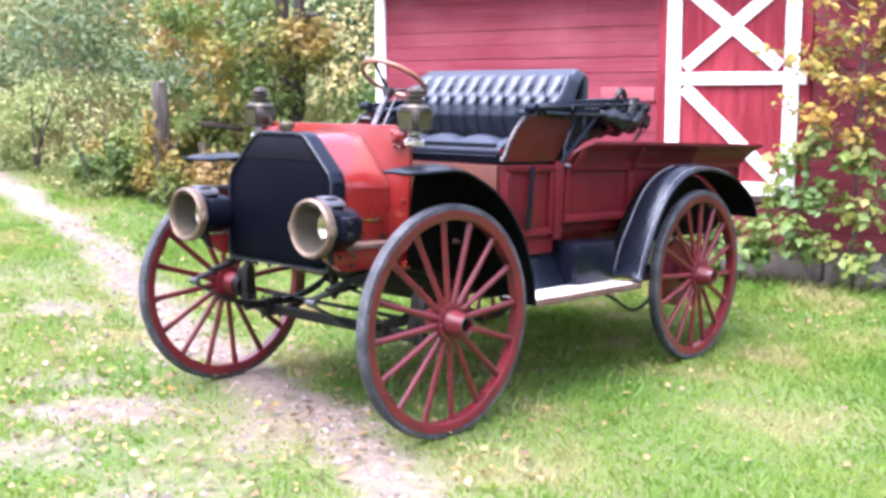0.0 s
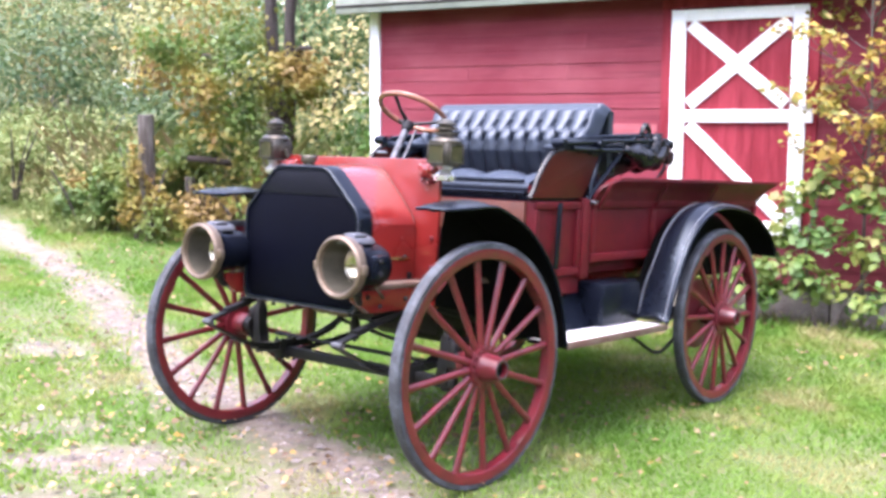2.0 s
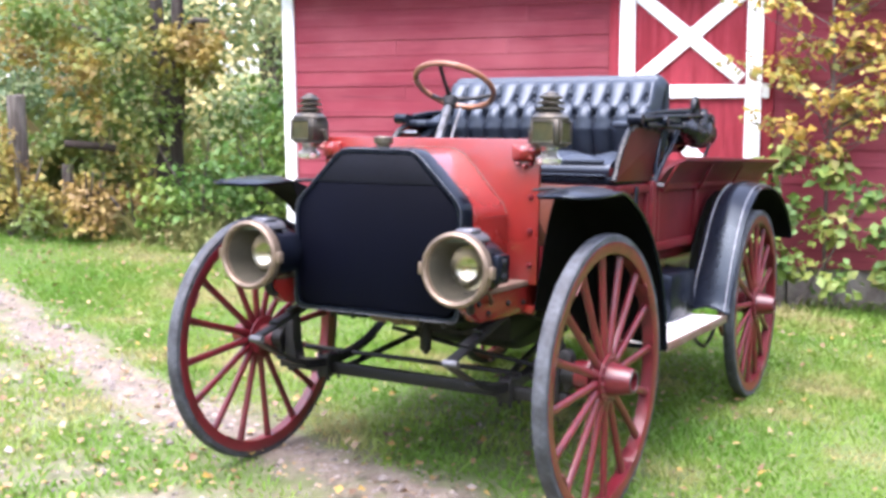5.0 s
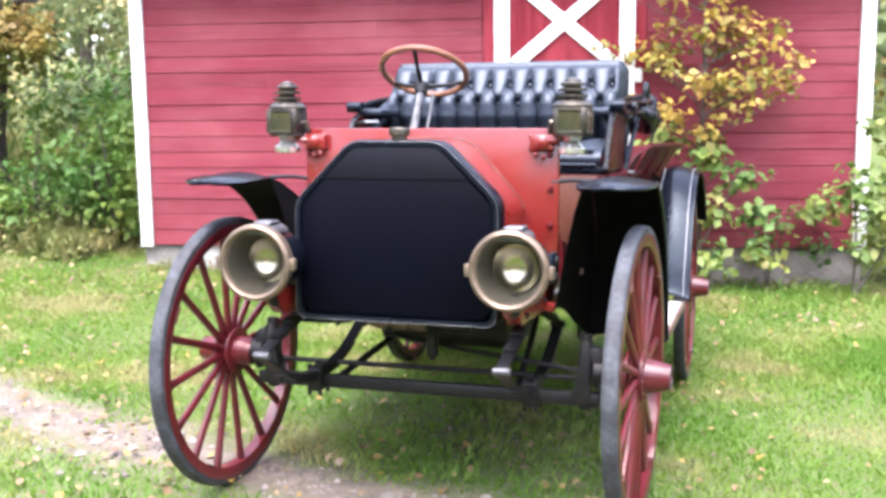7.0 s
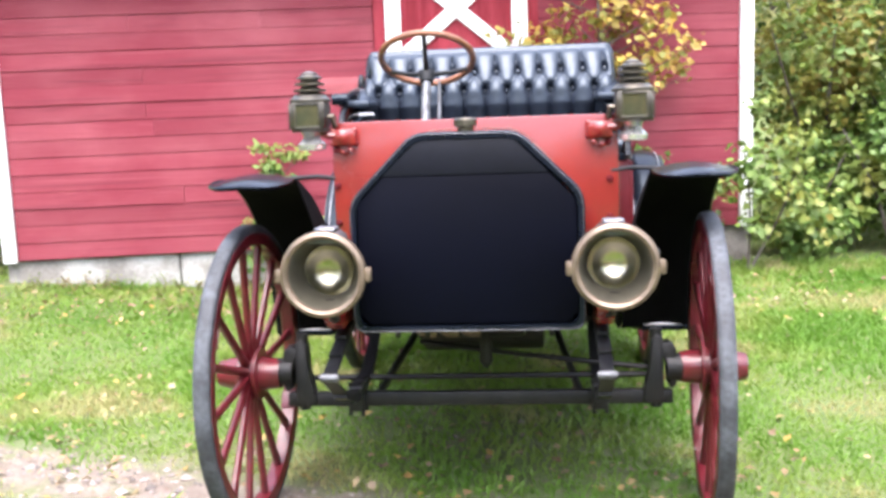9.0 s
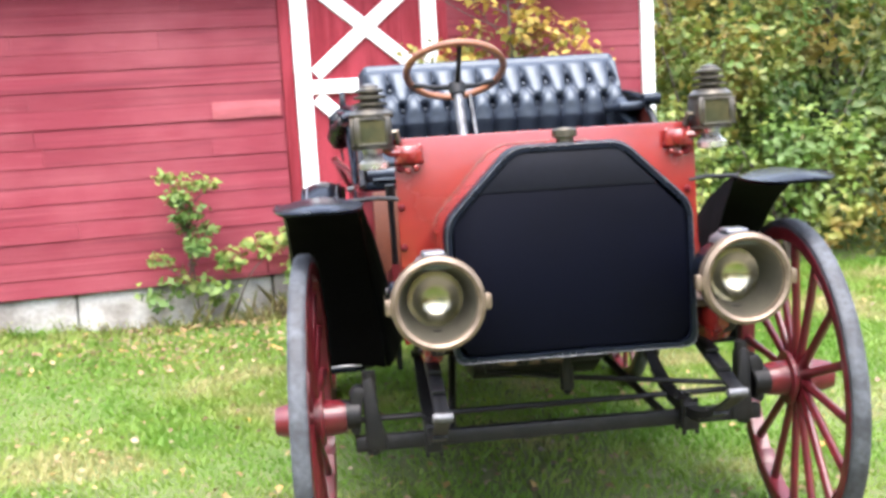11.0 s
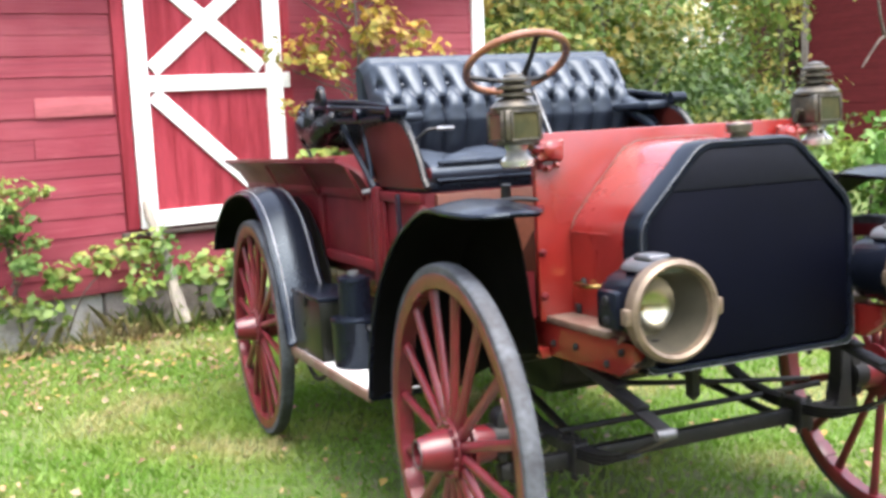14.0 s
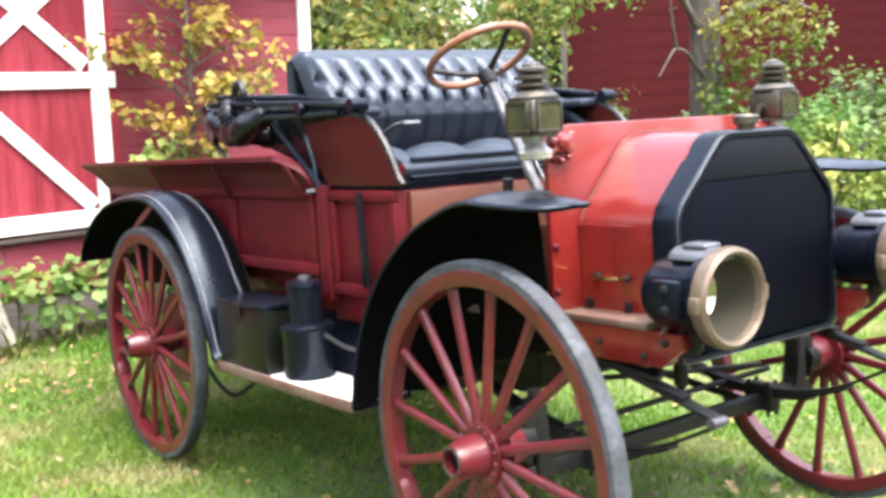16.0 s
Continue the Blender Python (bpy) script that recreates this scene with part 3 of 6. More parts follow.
def build_gravel():
    """Small stones scattered on the bare parts of the track."""
    g = np.random.default_rng(15)
    k = 26000
    x, y = g.uniform(-6, 2.2, k), g.uniform(-1.9, 2.2, k)
    keep = g.random(k) < np.clip(worn_at(x, y) - 0.25, 0, 1) ** 1.5
    x, y = x[keep], y[keep]
    k = len(x)
    size = 0.004 + g.gamma(1.6, 0.0035, k)
    shape = np.array([(1, 0, 0), (0, 1, 0), (-1, 0, 0), (0, -1, 0), (0, 0, 0.7), (0, 0, -0.5)], float)
    turn = g.uniform(0, 2 * np.pi, k)
    v = shape[None] * (size[:, None, None] * g.uniform(0.7, 1.3, (k, 6, 1)))
    v = np.stack([v[..., 0] * np.cos(turn)[:, None] - v[..., 1] * np.sin(turn)[:, None], v[..., 0] * np.sin(turn)[:, None] + v[..., 1] * np.cos(turn)[:, None], v[..., 2]], -1)
    v += np.stack([x, y, lie(x, y) + size * 0.25], -1)[:, None]
    tris = np.array([(0, 1, 4), (1, 2, 4), (2, 3, 4), (3, 0, 4), (1, 0, 5), (2, 1, 5), (3, 2, 5), (0, 3, 5)])
    me = bpy.data.meshes.new("gravel")
    me.from_pydata(v.reshape(-1, 3).tolist(), [], (np.arange(k)[:, None, None] * 6 + tris[None]).reshape(-1, 3).tolist())
    me.materials.append(PEBBLE)
    finish(me, 60)
    tagged(new("gravel", me), "small pale stones on the worn dirt track", "gravel", kind="stuff")


build_gravel()

# ---- barn ----
barn = thing("barn", pose(-0.907, 4.70, 0, 0, 0, 10.5), "small red clapboard barn with white trim on a stone foundation", "barn")
U0, U1, EAVE, SILL = -2.895, 2.81, 2.48, 0.20
for x, y, z in (((U0 + .03, 0), (0.02, 0.14), (SILL, EAVE)), ((0, 1.06), (0.02, 0.14), (SILL, 0.57)), ((0, 1.06), (0.02, 0.14), (2.34, EAVE)), ((1.06, U1 - .03), (0.02, 0.14), (SILL, EAVE)),
                ((U0 + .03, U0 + .15), (0.14, 4.0), (SILL, EAVE)), ((U1 - .15, U1 - .03), (0.14, 4.0), (SILL, EAVE)), ((U0 + .15, U1 - .15), (3.88, 4.0), (SILL, EAVE))):
    part("wall", box(B(), x, y, z), DOOR_RED, barn)
for u in (U0 + .03, U1 - .15):
    part("gable", prism(B(), [(0.02, EAVE), (4.0, EAVE), (2.0, EAVE + 1.5)], u, u + 0.12), DOOR_RED, barn)
for y0, y1 in ((-0.28, 2.02), (4.28, 1.98)):
    bm = plate(B(), [[(U0 - .2, y0, EAVE - 0.02), (U1 + .2, y0, EAVE - 0.02)], [(U0 - .2, y1, EAVE + 1.66), (U1 + .2, y1, EAVE + 1.66)]], 0.06)
    part("roof", bm, SHINGLE, barn, "dark shingled roof slope")
part("fascia", box(B(), (U0 - .2, U1 + .2), (-0.30, -0.26), (EAVE - 0.04, EAVE + 0.10), 0.004), FASCIA, barn, "grey green eave board")
part("soffit", box(B(), (U0 - .2, U1 + .2), (-0.26, 0.02), (EAVE - 0.012, EAVE + 0.012)), FASCIA, barn)
for u, w in ((U0, 0.10), (U1 - 0.10, 0.10)):
    part("corner_board", box(B(), (u, u + w), (-0.035, 0.02), (SILL - 0.02, EAVE - 0.012), 0.006), WHITE, barn, "white corner board")
for a, b in ((-0.085, -0.005), (1.065, 1.145)):
    part("door_casing", box(B(), (a, b), (-0.03, 0.02), (SILL + .38, EAVE - 0.05), 0.004), DOOR_RED, barn)
part("door_head", box(B(), (-0.085, 1.145), (-0.034, 0.02), (2.365, 2.44), 0.004), DOOR_RED, barn)

# the door: vertical planks behind a white frame with a cross and one brace
door = part("door", box(B(), (0.0, 1.06), (-0.004, 0.02), (0.585, 2.35)), DOOR_RED, barn, "closed red plank door with white cross bracing")
for i in range(8):
    w = 0.1325
    part("plank", box(B(), (i * w + 0.0005, (i + 1) * w - 0.0005), (-0.026, -0.002), (0.59, 2.345), 0.0015, seg=1), DOOR_RED, door)


def trim(*corners, depth=(-0.058, -0.026)):
    part("trim_board", prism(B(), corners, *depth, axis="y", bevel=0.004), WHITE, door, "white painted trim board")


def brace(u0, z0, u1, z1, w, depth):
    d = Vector((u1 - u0, z1 - z0)).normalized()
    n = Vector((-d.y, d.x)) * w / 2
    trim((u0 + n.x, z0 + n.y), (u1 + n.x, z1 + n.y), (u1 - n.x, z1 - n.y), (u0 - n.x, z0 - n.y), depth=depth)


trim((0, 0.585), (0.115, 0.585), (0.115, 2.35), (0, 2.35))
trim((0.945, 0.585), (1.06, 0.585), (1.06, 2.35), (0.945, 2.35))
trim((0.118, 2.26), (0.942, 2.26), (0.942, 2.35), (0.118, 2.35))
trim((0.118, 1.462), (0.942, 1.462), (0.942, 1.56), (0.118, 1.56))
trim((0.118, 0.585), (0.942, 0.585), (0.942, 0.69), (0.118, 0.69))
trim((1.063, 1.46), (1.115, 1.46), (1.115, 1.565), (1.063, 1.565))
brace(0.15, 1.60, 0.91, 2.235, 0.10, (-0.050, -0.026))
brace(0.15, 2.235, 0.91, 1.60, 0.10, (-0.046, -0.028))
brace(0.15, 1.44, 0.91, 0.71, 0.10, (-0.050, -0.026))

part("door_guide", box(B(), (-0.13, 1.16), (-0.052, -0.020), (0.535, 0.566), 0.006), DARK_WOOD, barn, "dark worn guide rail under the door")

# foundation of concrete and field stones
g = random.Random(3)
u = U0
while u < U1:
    w = g.uniform(1.1, 1.8) if u < -1.2 else g.uniform(0.4, 0.8)
    e = min(u + w, U1)
    bm = box(B(), (u + 0.002, e - 0.002), (g.uniform(0.015, 0.035), 0.3), (-0.45, SILL - 0.005), 0.03, seg=2)
    for v in bm.verts:
        v.co += 0.012 * noise.noise_vector(v.co * 4)
    part("foundation_stone", bm, CONCRETE if u < -0.6 else FIELDSTONE, barn, "rough pale concrete" if u < -0.6 else "grey field stone")
    u = e

# clapboards, each its own piece
clap = bpy.data.meshes.new("siding_board")
bm = prism(B(), [(0.015, -0.007), (-0.007, -0.007), (-0.009, -0.004), (-0.003, 0.136), (0.015, 0.136)], 0, 1)
bmesh.ops.recalc_face_normals(bm, faces=bm.faces)
bm.to_mesh(clap)
bm.free()
clap.materials.append(BARN_RED)
COURSE = 0.1256


def course(u0, u1, z, high=1.0):
    u = u0
    while u < u1 - 0.01:
        e = min(u1, u + g.uniform(0.9, 3.4))
        if u1 - e < 0.4:
            e = u1
        o = new("siding_board", clap)
        o.parent = barn
        o.matrix_basis = Matrix.Translation((u + 0.0015, 0.004 + g.uniform(-0.003, 0.002), z)) @ Euler((0, radians(g.uniform(-0.12, 0.12)), 0)).to_matrix().to_4x4() @ Matrix.Diagonal((e - u - 0.003, 1, high, 1))
        u = e


row = 0
while SILL + row * COURSE < EAVE - 0.02:
    z = SILL + row * COURSE
    fit_h = min(1.0, (EAVE - 0.015 - z) / 0.136)
    if z > 0.5:
        course(U0 + 0.102, -0.088, z, fit_h)
        course(1.148, U1 - 0.102, z, fit_h)
    else:
        course(U0 + 0.102, U1 - 0.102, z, fit_h)
    row += 1

patch = part("patch_board", prism(B(), [(0.0, 0), (-0.012, 0), (-0.009, 0.120), (0.0, 0.120)], 0, 0.475, bevel=0.0015), PATCH_RED, barn, "newer, paler red patch board")
patch.matrix_basis = Matrix.Translation((-0.590, -0.0065, 1.328))


# ---- second barn, farther off ----
barn2 = thing("barn", pose(12.06, 13.06, 1.0 - 1.4, 0, 0, -32), "dark red barn with a pale weathered corner board behind trees", "barn")
for x, y, z in (((0, 14), (0, 0.2), (0, 5.2)), ((0, 0.2), (0.2, 9), (0, 5.2)), ((13.8, 14), (0.2, 9), (0, 5.2)), ((0.2, 13.8), (8.8, 9), (0, 5.2))):
    part("wall", box(B(), x, y, z), DARK_RED, barn2)
for y0, y1 in ((-0.4, 4.52), (9.4, 4.48)):
    bm = plate(B(), [[(-.4, y0, 5.1), (14.4, y0, 5.1)], [(-.4, y1, 8.2), (14.4, y1, 8.2)]], 0.1)
    part("roof", bm, SHINGLE, barn2, "dark shingled roof slope")
for u in (0, 13.8):
    part("gable", prism(B(), [(0, 5.2), (9, 5.2), (4.5, 8.0)], u, u + 0.2), DARK_RED, barn2)
part("corner_board", box(B(), (-0.03, 0.10), (-0.04, 0.0), (0, 5.1), 0.01), GREY_WOOD, barn2, "weathered pale corner board")
first = part("siding_board", prism(B(), [(0, 0), (-0.012, 0), (-0.006, 0.31), (0, 0.31)], 0.15, 14), DARK_RED, barn2)
for i in range(1, 17):
    again(first, Matrix.Translation((0, 0, 0.305 * i)))


# ---- the truck: x to its left side, y to its rear, z up from the ground under the front axle ----
truck = thing("motor_truck", RISE, "antique high-wheel motor truck, maroon and black, with wooden spoked wheels", "truck")
SIDES = (-1, 1)


# wheels
def build_wheel(radius, tyre_wide):
    """A spoked wheel about the x axis; +x is its outer side."""
    rim, tread = radius - 0.066, radius - 0.026
    wheel = part("wheel", lathe(B(), [(rim, -0.021), (rim + 0.006, -0.025), (tread, -0.025), (tread, 0.025), (rim + 0.006, 0.025), (rim, 0.021), (rim, -0.021)],
                                axis=(1, 0, 0), segs=64, caps=False), WHEEL_RED, truck, "red wooden spoked wheel with a solid grey rubber tyre")
    w = tyre_wide / 2
    part("tyre", lathe(B(), [(tread - 0.001, -w), (radius - 0.007, -w), (radius - 0.002, -w + 0.005), (radius, -w * 0.4), (radius, w * 0.4), (radius - 0.002, w - 0.005), (radius - 0.007, w), (tread - 0.001, w), (tread - 0.001, -w)],
                       axis=(1, 0, 0), segs=64, caps=False), RUBBER, wheel, "grey solid rubber tyre")
    part("hub", lathe(B(), [(0.030, -0.095), (0.046, -0.095), (0.05, -0.08), (0.054, -0.03), (0.083, -0.028), (0.083, -0.020), (0.06, -0.018), (0.06, 0.020), (0.083, 0.021), (0.083, 0.029), (0.058, 0.031),
                            (0.053, 0.06), (0.043, 0.105), (0.041, 0.112), (0.032, 0.112), (0.031, 0.085), (0.002, 0.085)], axis=(1, 0, 0), segs=28), WHEEL_RED, wheel, "red turned hub")
    part("hub_cap", lathe(B(), [(0.0305, 0.086), (0.0305, 0.090), (0.018, 0.090), (0.017, 0.097), (0.002, 0.097)], axis=(1, 0, 0), segs=20), FLAT_BLACK, wheel, "black hollow hub end")
    part("hub_ring", lathe(B(), [(0.0335, 0.110), (0.0365, 0.111), (0.0365, 0.1145), (0.0325, 0.1145), (0.0325, 0.110)], axis=(1, 0, 0), segs=24, caps=False), DULL_STEEL, wheel, "worn bare metal ring")
    spoke = None
    bolt = None
    for i in range(16):
        turn = Euler((2 * math.pi * i / 16, 0, 0)).to_matrix().to_4x4()
        if spoke is None:
            stations = [(0.055, 0.013, 0.019), (0.085, 0.0135, 0.018), (0.12, 0.0125, 0.0145), (0.25, 0.0125, 0.0135), (0.36, 0.0125, 0.014), (rim - 0.012, 0.0135, 0.0165), (rim + 0.004, 0.013, 0.0175)]
            bm = B()
            rings = []
            for r, a, b in stations:
                rings.append([bm.verts.new((a * math.cos(k) + 0.010 * (1 - (r / rim)), b * math.sin(k), r)) for k in (2 * math.pi * j / 10 for j in range(10))])
            for A, C in zip(rings, rings[1:]):
                for j in range(10):
                    bm.faces.new((A[j], A[(j + 1) % 10], C[(j + 1) % 10], C[j]))
            bm.faces.new(rings[0][::-1]), bm.faces.new(rings[-1])
            spoke = part("spoke", bm, WHEEL_RED, wheel)
            bolt = part("rivet", lathe(B(), [(0.0065, 0.028), (0.006, 0.033), (0.003, 0.036)], origin=(0, 0, 0.072), axis=(1, 0, 0), segs=8), WHEEL_RED, wheel)
        else:
            again(spoke, turn)
            again(bolt, turn)
    for i in range(4):
        turn = Euler((2 * math.pi * (i + 0.37) / 4, 0, 0)).to_matrix().to_4x4()
        if i == 0:
            clip = part("felloe_plate", box(B(), (-0.027, 0.027), (-0.03, 0.03), (rim - 0.004, rim + 0.004), 0.002), WHEEL_RED, wheel)
            clip.matrix_basis = turn
        else:
            again(clip, turn)
    return wheel


FLIP = pose(0, 0, 0, 0, 0, 180)
front_wheel = build_wheel(0.490, 0.047)
front_wheel.matrix_basis = pose(0.735, 0, 0.50, 5.8, 0, -2.6)
copy_thing(front_wheel, pose(-0.735, 0, 0.495, 7, 0, -2.6) @ FLIP)
rear_wheel = build_wheel(0.475, 0.052)
rear_wheel.matrix_basis = pose(0.745, 2.112, 0.52, -3, 0, 0)
copy_thing(rear_wheel, pose(-0.745, 2.112, 0.52, 10, 0, -0.8) @ FLIP)

# frame rails, with the cut-off front ends
for s in SIDES:
    rail = part("frame_rail", prism(B(), [(-0.37, 0.745), (-0.30, 0.695), (0.2, 0.69), (2.85, 0.70), (2.85, 0.785), (-0.37, 0.785)], s * 0.37, s * 0.42, bevel=0.004), HOOD_RED, truck, "red frame rail")
    for y, z in ((-0.32, 0.76), (-0.25, 0.72), (-0.1, 0.74), (0.02, 0.73)):
        part("bolt", lathe(B(), [(0.010, 0), (0.010, 0.006), (0.005, 0.011)], origin=(s * 0.42, y, z), axis=(s, 0, 0), segs=8), IRON, rail)
    part("ledge", box(B(), (s * 0.335, s * 0.432), (-0.27, 0.05), (0.786, 0.806), 0.004), LEDGE, truck, "worn tan wooden ledge beside the hood")
    part("spring_hanger", beam(B(), (s * 0.42, 0.06, 0.705), (s * 0.452, 0.06, 0.70), 0.04, 0.03, 0.004), HOOD_RED, truck)
for y in (0.5, 1.3, 2.2, 2.8):
    part("cross_member", box(B(), (-0.37, 0.37), (y - 0.03, y + 0.03), (0.70, 0.77), 0.004), IRON, truck)

# radiator
def rounded(poly, r, k=3):
    """The outline with its corners rounded off."""
    out, n = [], len(poly)
    for i, p in enumerate(poly):
        a, p, b = Vector(poly[i - 1]), Vector(p), Vector(poly[(i + 1) % n])
        s, e = p + (a - p).normalized() * r, p + (b - p).normalized() * r
        out += [tuple(s * (1 - t) ** 2 + p * 2 * t * (1 - t) + e * t * t) for t in (q / k for q in range(k + 1))]
    return out


OCT = rounded([(-0.15, 1.263), (0.155, 1.263), (0.343, 1.080), (0.343, 0.678), (-0.343, 0.678), (-0.343, 1.068)], 0.040, 4)


def grown(poly, d, cx=0.0, cz=0.95):
    return [(cx + (x - cx) * (1 + d / 0.34), cz + (z - cz) * (1 + d / 0.30)) for x, z in poly]


def ring(bm, outer, inner, y0, y1):
    """A frame between two outlines."""
    n = len(outer)
    v = [[bm.verts.new((x, y, z)) for x, z in pl] for pl, y in ((outer, y0), (inner, y0), (inner, y1), (outer, y1))]
    for a in range(4):
        for i in range(n):
            bm.faces.new((v[a][i], v[a][(i + 1) % n], v[(a + 1) % 4][(i + 1) % n], v[(a + 1) % 4][i]))
    bmesh.ops.recalc_face_normals(bm, faces=bm.faces)
    bmesh.ops.bevel(bm, geom=list(bm.edges), offset=0.004, segments=2, affect="EDGES", profile=0.5)
    return bm


FACE = grown(OCT, -0.007)
bm = B()
layers = [[bm.verts.new((x, y, z)) for x, z in pl] for pl, y in ((OCT, -0.222), (OCT, -0.286), (grown(OCT, -0.003), -0.295), (FACE, -0.299), (grown(OCT, -0.020), -0.299), (grown(OCT, -0.023), -0.282))]
for A, C in zip(layers, layers[1:]):
    for i in range(len(OCT)):
        bm.faces.new((A[i], A[(i + 1) % len(OCT)], C[(i + 1) % len(OCT)], C[i]))
bm.faces.new(layers[0])
radiator = part("radiator", bm, BLACK, truck, "black octagonal radiator with a dark cloth cover")
part("core", prism(B(), [(-0.318, 0.735), (-0.29, 0.703), (0.29, 0.703), (0.318, 0.735), (0.318, 1.060), (0.243, 1.138), (-0.243, 1.138), (-0.318, 1.060)], -0.294, -0.235, axis="y", bevel=0.003), CORE, radiator, "black covered radiator core")
part("tank", prism(B(), [(-0.243, 1.139), (0.243, 1.139), (0.142, 1.240), (-0.138, 1.240)], -0.2965, -0.235, axis="y", bevel=0.003), TANK, radiator, "dark grey header tank")
part("edge_bead", tube(B(), [(x, -0.2985, z) for x, z in grown(FACE, 0.001)], 0.0012, 6, closed=True), DULL_STEEL, radiator, "worn pale edge bead")
part("filler_cap", lathe(B(), [(0.024, 1.255), (0.024, 1.275), (0.034, 1.277), (0.034, 1.296), (0.030, 1.300), (0.012, 1.302)], origin=(0.004, -0.255, 0), segs=16), OLD_BRASS, radiator, "tarnished brass filler cap")
for x in (-0.22, -0.13, 0.24):
    part("stud", lathe(B(), [(0.008, 0.652), (0.008, 0.68)], origin=(x, -0.23, 0), segs=8), IRON, radiator)


# hood
def hood_section(y, k):
    """An outline with rounded shoulders; k widens it."""
    w, top, sh = 0.335 + 0.012 * k, 1.257 + 0.006 * k, 1.065
    pts = [(-w, 0.806), (-w, 0.90), (-w, sh - 0.03), (-w + 0.012, sh), (-w + 0.05, sh + 0.045), (-0.21, 1.205), (-0.17, top - 0.018), (-0.125, top)]
    pts = pts + [(-0.06, top + 0.003), (0.06, top + 0.003)] + [(-x, z) for x, z in pts[::-1]]
    return [(x, y, z) for x, z in pts]


hood = part("hood", plate(B(), [hood_section(y, k) for y, k in ((-0.228, -0.2), (-0.19, 0), (-0.12, 0.3), (-0.02, 0.8), (0.032, 1.0))], 0.006), HOOD_RED, truck, "glossy red hood with brass side handles", smooth=50)
for s in SIDES:
    bm = B()
    tube(bm, [(s * 0.352, -0.135, 0.898), (s * 0.378, -0.13, 0.898), (s * 0.384, -0.11, 0.897), (s * 0.384, -0.06, 0.895), (s * 0.378, -0.035, 0.895), (s * 0.352, -0.03, 0.895)], 0.0065, 8)
    part("handle", bm, BRIGHT_BRASS, hood, "polished brass handle")
    for y in (-0.135, -0.03):
        part("handle_foot", lathe(B(), [(0.013, 0), (0.012, 0.006), (0.006, 0.010)], origin=(s * 0.347, y, 0.896), axis=(s, 0, 0), segs=10), IRON, hood)
    for y in (-0.14, 0.0):
        part("latch", box(B(), (s * 0.346, s * 0.358), (y - 0.010, y + 0.010), (0.808, 0.835), 0.003), IRON, hood)
    part("hinge_bead", tube(B(), [(s * 0.346, -0.165, 1.032), (s * 0.352, 0.03, 1.032)], 0.003, 6), HOOD_RED, hood)
part("rear_bead", tube(B(), [(x, 0.026, z + 0.004) for x, y, z in hood_section(0.03, 1.0)][2:-2], 0.0016, 6), LEDGE, hood, "pale worn seam at the hood's rear edge")

# dashboard with its lamp brackets
dash = part("dashboard", box(B(), (-0.447, 0.463), (0.036, 0.058), (0.79, 1.303), 0.005), HOOD_RED, truck, "upright red dashboard panel")
for s in SIDES:
    for dx, z in ((0.03, 1.275), (0.075, 1.235), (0.015, 1.215), (0.012, 1.10), (0.012, 0.98), (0.012, 0.86)):
        part("bolt", lathe(B(), [(0.011, 0), (0.011, 0.006), (0.006, 0.012)], origin=(s * (0.447 - dx), 0.036, z), axis=(0, -1, 0), segs=8), BODY_RED, dash)
    bm = box(B(), (s * 0.365, s * 0.445), (0.010, 0.036), (1.228, 1.282), 0.010)
    lathe(bm, [(0.024, 0.0), (0.023, 0.010), (0.012, 0.016), (0.003, 0.018)], origin=(s * 0.408, 0.014, 1.257), axis=(0, -1, 0), segs=14)
    beam(bm, (s * 0.40, 0.028, 1.205), (s * 0.40, 0.028, 1.29), 0.03, 0.018, 0.005)
    tube(bm, smooth_line([(s * 0.43, 0.02, 1.262), (s * 0.462, 0.012, 1.265), (s * 0.478, 0.012, 1.285), (s * 0.482, 0.012, 1.315)], 4), 0.012, 8)
    bracket = part("lamp_bracket", bm, HOOD_RED, dash, "red cast lamp bracket")
    for bx, bz in ((0.372, 1.277), (0.440, 1.275), (0.386, 1.216), (0.412, 1.208), (0.440, 1.236)):
        part("bolt", lathe(B(), [(0.009, 0), (0.009, 0.009), (0.005, 0.014), (0.002, 0.015)], origin=(s * bx, 0.026, bz), axis=(0, -1, 0), segs=8), HOOD_RED, bracket)
part("toe_board", prism(B(), [(0.06, 0.80), (0.32, 0.79), (0.32, 0.81), (0.075, 1.04), (0.06, 1.04)], -0.44, 0.44), ORANGE_WOOD, truck, "orange brown wooden toe board")
part("floor", box(B(), (-0.50, 0.50), (0.30, 1.0), (0.785, 0.81), 0.003), LEDGE, truck)


